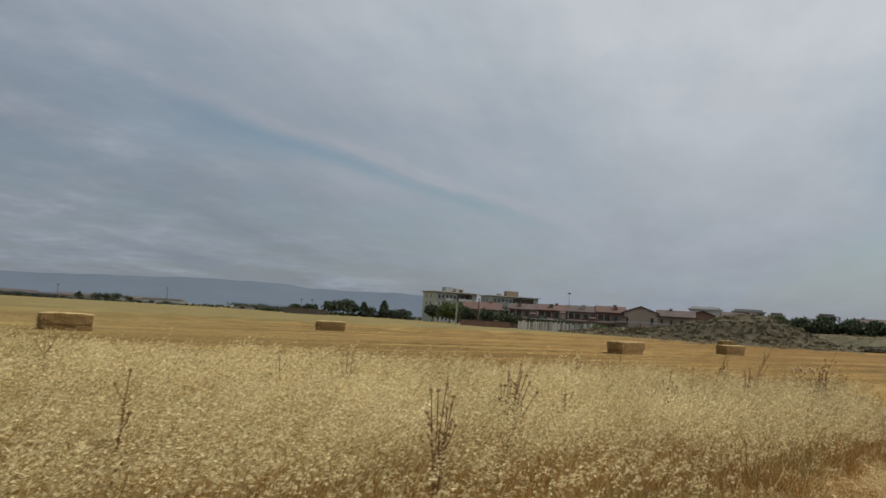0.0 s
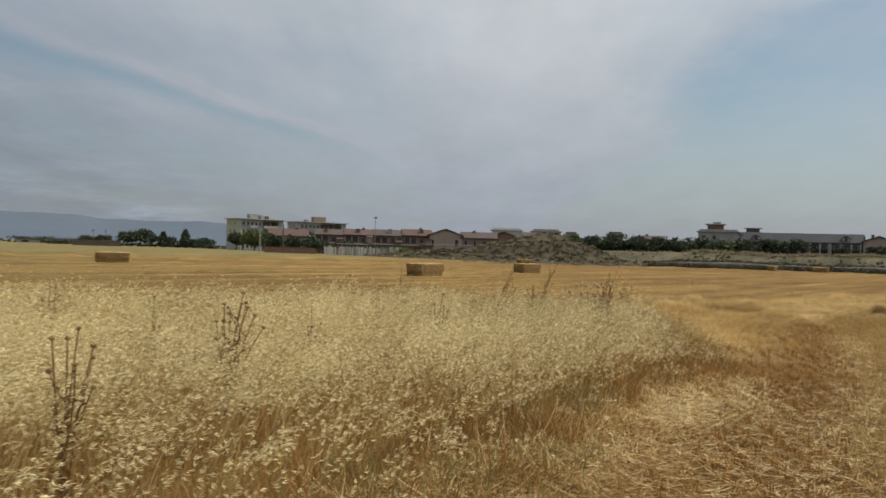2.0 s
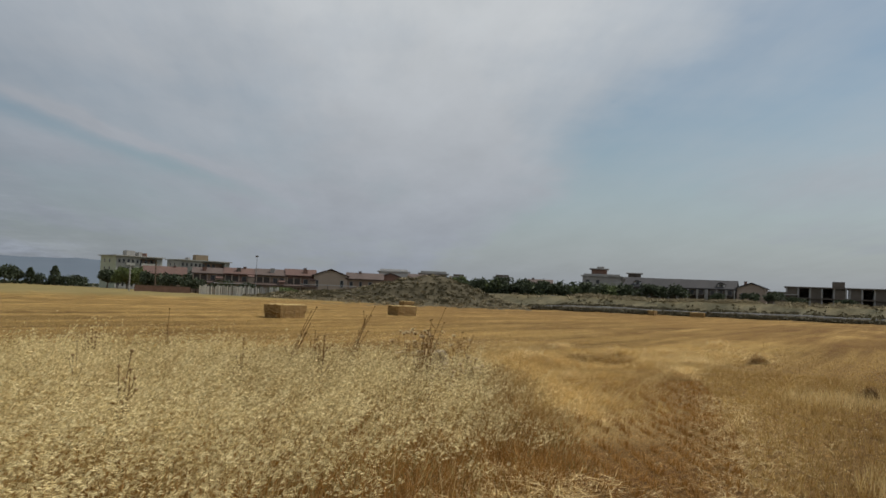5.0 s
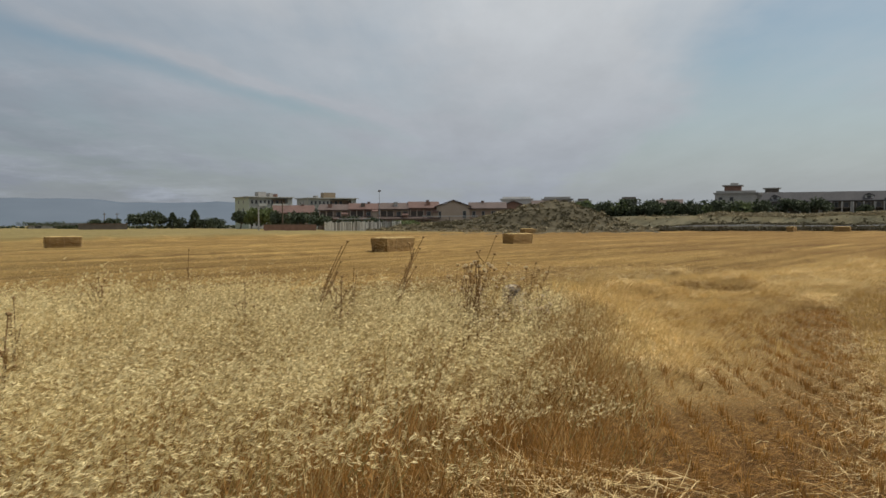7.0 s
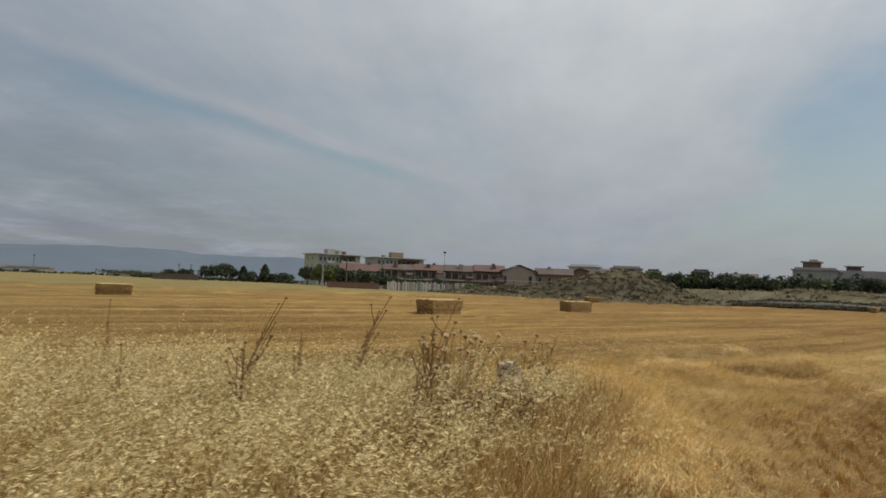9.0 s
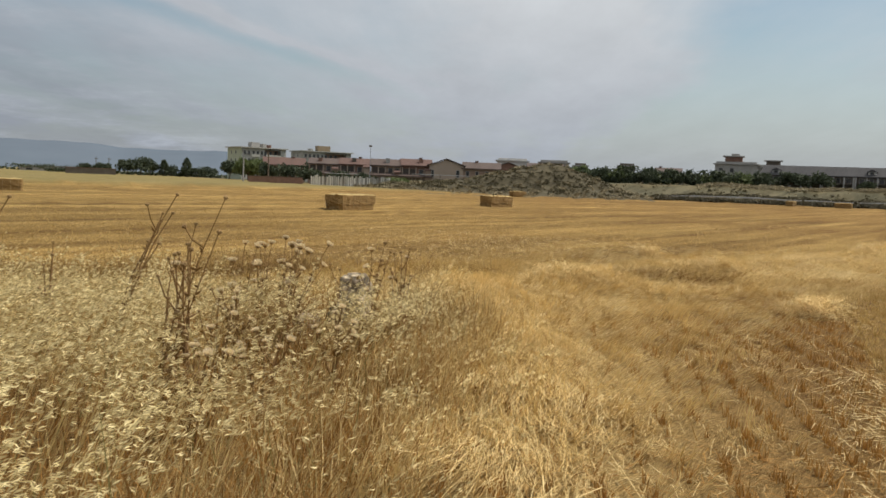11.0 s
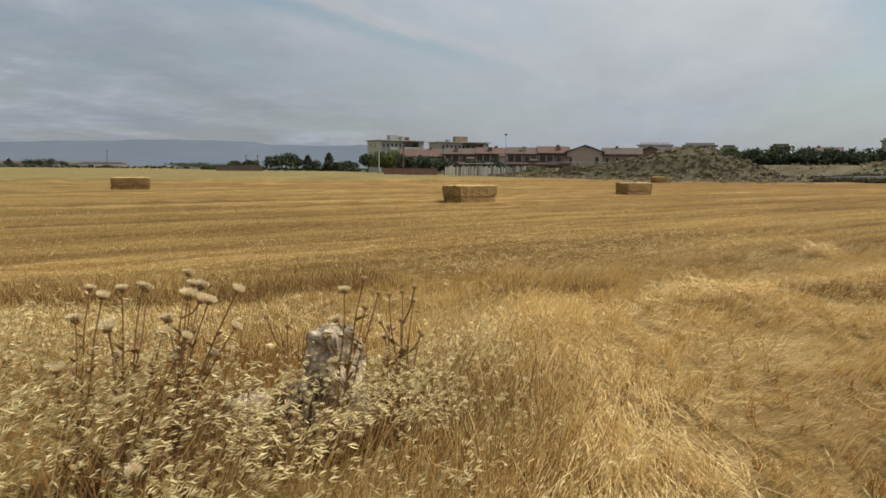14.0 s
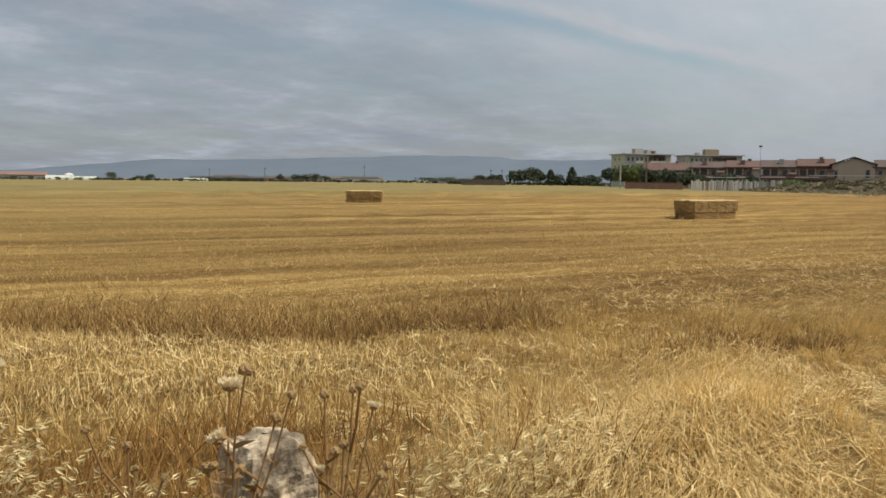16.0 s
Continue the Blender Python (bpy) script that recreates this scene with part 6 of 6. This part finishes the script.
        a = np.arctan2(P[i + 1, 1] - P[i, 1], P[i + 1, 0] - P[i, 0])
        off = rng.normal(0, width * 0.5, n)
        x = P[i, 0] + (P[i + 1, 0] - P[i, 0]) * f - np.sin(a) * off
        y = P[i, 1] + (P[i + 1, 1] - P[i, 1]) * f + np.cos(a) * off
        ok = ~inside(x, y, OATS)
        x, y, a, off = x[ok], y[ok], a[ok], off[ok]
        m = len(x)
        z = terrain(x, y) + 0.015 + rng.uniform(0, 1, m) * rise * np.exp(-(off / width) ** 2)
        an = a + math.pi + sway * wobble(x, y, 0.9, 3.0) + rng.normal(0, spread_, m)
        d = np.stack((np.cos(an), np.sin(an), rng.normal(0.12, 0.22, m)), 1)
        d /= np.linalg.norm(d, axis=1)[:, None]
        v, t = blades(np.stack((x, y, z), 1), d, rng.uniform(lmin, lmax, m), rng.uniform(w * 0.6, w * 1.3, m), rng, 0.16, True)
        v[:, 2] = np.maximum(v[:, 2], np.repeat(terrain(x, y), 5) + 0.004)
        tagged(new(name, mesh_from(name, v, t, [mat])), label, "straw", kind="stuff")

    straw("straw_swath", SWATH, 12500, 0.8, 0.12, 0.16, 0.2, 0.5, "thick swath of pale lodged straw combed flat", 0.0038, sway=0.4)
    straw("straw_spread", SPREAD, 11000, 1.5, 0.10, 0.6, 0.14, 0.36, "pale straw spread over the stubble", 0.0045)
    straw("straw_hump", [(17.3, 19.9), (18.6, 20.7), (20.4, 21.1), (21.6, 21.2)], 7000, 0.6, 0.16, 0.5, 0.16, 0.4, "low hump of matted pale straw", 0.0042)
    straw("straw_litter", [(1.5, 4.9), (3.6, 6.3), (5.6, 7.3), (7.6, 8.6), (9.4, 10.2)], 7500, 0.9, 0.08, 1.1, 0.1, 0.4, "scattered broken straw on bare ground", 0.005)
    straw("straw_litter", [(12, 19.5), (18, 26), (24, 30)], 9000, 6.0, 0.05, 1.2, 0.08, 0.22, "scattered broken straw over the stubble", 0.006)
    straw("straw_litter", [(5, 20.5), (12, 20.8), (16, 21)], 3000, 1.4, 0.06, 1.2, 0.08, 0.28, "scattered pale straw behind the weeds", 0.006)
    straw("straw_litter", [(8, 3), (12, 8), (16, 12), (22, 18)], 2500, 4.0, 0.05, 1.5, 0.06, 0.22, "scattered broken straw over the stubble", 0.005)

    straw("matted_straw", [(1.5, 3.6), (4.0, 5.6), (5.6, 6.8), (7.0, 8.0), (8.4, 9.1)], 6000, 1.5, 0.05, 0.8, 0.1, 0.42, "matted golden straw lying over the stubble", 0.0045)
    straw("brown_litter", [(2.2, 4.6), (4.3, 6.2), (6.5, 7.8)], 8000, 1.5, 0.06, 1.1, 0.06, 0.3, "broken reddish-brown straw among golden straw", 0.005, M_REDSTUB)
    straw("brown_litter", [(9.5, 9.2), (12.0, 11.2), (14, 12.5)], 3000, 1.6, 0.05, 1.1, 0.06, 0.22, "broken reddish-brown straw among the stubble", 0.005, M_REDSTUB)
    straw("trodden_straw", TRACK[:6], 5000, 0.6, 0.05, 0.9, 0.08, 0.3, "trodden pale straw along a wheel track", 0.0042)
    for cx, cy, r in ((26.6, 20.6, 0.45), (29.2, 24.3, 0.5), (19.0, 16.9, 0.4), (17.0, 19.9, 0.5), (22.8, 25.2, 0.35)):
        straw("straw_clump", [(cx - r, cy), (cx + r, cy + 0.2)], 1300, r * 0.8, 0.26, 1.2, 0.12, 0.34, "small tangled clump of straw left on the stubble", 0.006)
    # the second clump paints the shade beneath a straw clump as dark stalks
    for cx, cy, r in ((19.75, 13.2, 0.2), (26.0, 20.3, 0.3)):
        straw("dark_clump", [(cx - r, cy), (cx + r, cy + 0.05)], 900, r * 0.7, 0.24, 1.1, 0.1, 0.24, "small dark clump of uncut stalks and painted shade on the stubble", 0.007, M_DARKSHADE)
    for cx, cy, r, m in ((18.9, 12.6, 1.3, 2200), (12.6, 8.1, 0.8, 1300)):
        a, q = rng.uniform(0, math.tau, m), np.sqrt(rng.uniform(0, 1, m)) * r
        field("tall_stubble", cx + np.cos(a) * q * 1.5, cy + np.sin(a) * q, 0.12, 0.28, 0.006, 0.28, M_STRAW, "patch of taller golden stubble missed by the cutter")
    # pale grass and dark dead leaves round the stone
    m = 900
    a, q = rng.uniform(0, math.tau, m), np.sqrt(rng.uniform(0, 1, m))
    x, y = 14.1 + np.cos(a) * q * 0.8, 18.2 + np.sin(a) * q * 1.5
    ok = (~inside(x, y, OATS)) & (wobble(x, y, 0.5, 2.0) > -0.5)
    field("pale_grass", x[ok], y[ok], 0.14, 0.40, 0.005, 0.45, M_STRAW, "pale bleached grass bent by the wind", 0.3)
    for cx, cy, r, hmax, m in ((13.05, 16.75, 0.3, 0.4, 480), (12.1, 17.0, 0.4, 0.4, 700), (13.2, 17.3, 0.4, 0.32, 220), (12.55, 16.5, 0.25, 0.3, 350), (11.7, 16.2, 0.4, 0.45, 700)):
        a, q = rng.uniform(0, math.tau, m), np.sqrt(rng.uniform(0, 1, m)) * r
        field("dead_leaves", cx + np.cos(a) * q, cy + np.sin(a) * q, 0.12, hmax, 0.008, 0.65, M_THSTEM, "dark withered thistle leaves at the foot of the stone", 0.4)
    # matted straw and reddish weed tufts along the edge of the oats
    E = np.array(OATS[2:11])
    for k in range(40):
        i = int(rng.integers(0, len(E) - 1))
        f = rng.uniform()
        cx, cy = E[i] + (E[i + 1] - E[i]) * f + np.array((0.55, -0.75)) * rng.uniform(-0.3, 1.1)
        m, r = int(rng.integers(120, 320)), rng.uniform(0.15, 0.4)
        a, q = rng.uniform(0, math.tau, m), np.sqrt(rng.uniform(0, 1, m)) * r
        field("weed_tuft", cx + np.cos(a) * q * 1.4, cy + np.sin(a) * q, 0.1, rng.uniform(0.22, 0.46), 0.005, 0.32, M_WEED if k % 5 else M_GREEN, "ragged tuft of dead weeds at the edge of the oats", 0.3)
    # green tufts still alive at the foot of the weeds
    for k, (cx, cy) in enumerate(((2.6, 6.15), (3.1, 6.0), (3.4, 5.75), (3.8, 5.7), (4.15, 5.45), (4.3, 6.4))):
        m, r = 190, 0.16 + 0.05 * (k % 3)
        a, q = rng.uniform(0, math.tau, m), np.sqrt(rng.uniform(0, 1, m)) * r
        field("green_tuft", cx + np.cos(a) * q * 1.4, cy + np.sin(a) * q, 0.06, 0.24, 0.005, 0.45, M_TUFT, "dull green tuft of grass on straw litter", 0.3)
    # pale standing stubble before the dark row
    x, y = rng.uniform(3, 15.5, 24000), rng.uniform(19.0, 22.2, 24000)
    field("pale_stubble", x, y, 0.05, 0.13, 0.0055, 0.35, M_STRAW, "pale stubble left standing before a dark row")
    # lodged crop, combed flat in waves
    zone = LODGED
    n = 175000
    x, y = rng.uniform(11, 30, n), rng.uniform(11.8, 26, n)
    ok = inside(x + 0.4 * wobble(x, y, 1.2, 4.0) + rng.normal(0, 0.4, n), y + rng.normal(0, 0.3, n), zone) & ~inside(x, y, OATS)
    ok &= rng.uniform(0, 1, n) < 1 - 0.6 * smooth(17, 27, x)
    # each lock of blades leans one way
    x, y = x[ok][::13], y[ok][::13]
    n = len(x)
    dl, sl, _ = line_distance(x, y, SWATH)
    az_ = np.radians(200 - 42 * smooth(0.0, 3.5, np.where(sl > 0, dl, 0)) + 55 * wobble(x, y, 1.3, 2.5) + 24 * wobble(x, y, 0.7, 5.5)) + rng.normal(0, 0.2, n)
    ca, sa = math.cos(math.radians(-70)), math.sin(math.radians(-70))
    band = wobble(0.3 * (x * ca + y * sa), y * ca - x * sa, 0.8, 8.0)
    el = np.radians(np.clip(36 + 26 * band + rng.normal(0, 12, n), 6, 72))
    length_ = rng.uniform(0.17, 0.4, n)
    # low bands between the waves get darker blades, shade put into colour
    dark = band + 0.4 * wobble(x, y, 0.5, 8.0) + rng.normal(0, 0.22, n) < -0.22
    x, y, az_, el, length_, dark = (np.repeat(a, 13) for a in (x, y, az_, el, length_, dark))
    n = len(x)
    along, aside = rng.normal(0, 0.085, n), rng.normal(0, 0.035, n)
    x, y = x + np.sin(az_) * along + np.cos(az_) * aside, y + np.cos(az_) * along - np.sin(az_) * aside
    az_, el = az_ + rng.normal(0, 0.11, n), el + rng.normal(0, 0.08, n)
    d = np.stack((np.sin(az_) * np.cos(el), np.cos(az_) * np.cos(el), np.sin(el)), 1)
    L = length_ * rng.uniform(0.75, 1.2, n)
    v, t = blades(np.stack((x, y, terrain(x, y)), 1), d, L, rng.uniform(0.0028, 0.0056, n), rng, 0.06, True)
    v = v.reshape(-1, 5, 3)
    v[:, 4, 2] -= L * 0.18
    gz = np.repeat(terrain(x, y), 5).reshape(-1, 5)
    v[:, :, 2] = np.maximum(v[:, :, 2], gz + 0.006)
    hollow_shade = np.repeat(dark, 3).astype(int)
    tagged(new("lodged_wheat", mesh_from("lodged_wheat", v.reshape(-1, 3), t, [M_STRAW, M_STUBBLE], hollow_shade)), "pale lodged wheat combed flat in waves", "straw", kind="stuff")


make_stubble()


def make_windrows():
    rng = np.random.default_rng(44)
    vs, ts, o = [], [], 0
    dx, dy = math.sin(ROW_AZ), math.cos(ROW_AZ)
    for k in range(26):
        n = int(3800 / (1 + k * 0.12))
        base = 23.0 + k * 2.35 + rng.uniform(-0.4, 0.4)
        al = rng.uniform(-14, 46 + k, n)
        ac = base + 0.35 * wobble(al, al * 0.3, 6.0, k) + rng.normal(0, 0.22, n)
        keep = wobble(al, al * 0.0 + k, 2.6, k * 1.7) > rng.uniform(-0.5, 0.9, n)
        al, ac = al[keep], ac[keep]
        # rows run along ROW_AZ; ac counts across them, away from the walker
        x, y = 6 + dx * al - dy * (ac - 24) * 1.0, 21 + dy * al + dx * (ac - 24) * 1.0
        ok = (y > 23.5 + 0.12 * (x - 10)) & ~inside(x, y, OATS)
        x, y = x[ok], y[ok]
        m = len(x)
        an = math.pi / 2 - ROW_AZ + rng.normal(0, 0.7, m)
        d = np.stack((np.cos(an), np.sin(an), rng.normal(0.15, 0.25, m)), 1)
        d /= np.linalg.norm(d, axis=1)[:, None]
        v, t = blades(np.stack((x, y, terrain(x, y) + rng.uniform(0.01, 0.12, m)), 1), d, rng.uniform(0.07, 0.2, m), rng.uniform(0.006, 0.011, m), rng, 0.15, True)
        v[:, 2] = np.maximum(v[:, 2], np.repeat(terrain(x, y), 5) + 0.004)
        vs.append(v)
        ts.append(t + o)
        o += len(v)
    tagged(new("straw_windrows", mesh_from("straw_windrows", np.concatenate(vs), np.concatenate(ts), [M_STUBBLE])), "thin broken lines of pale straw left by the harvester", "straw", kind="stuff")


make_windrows()
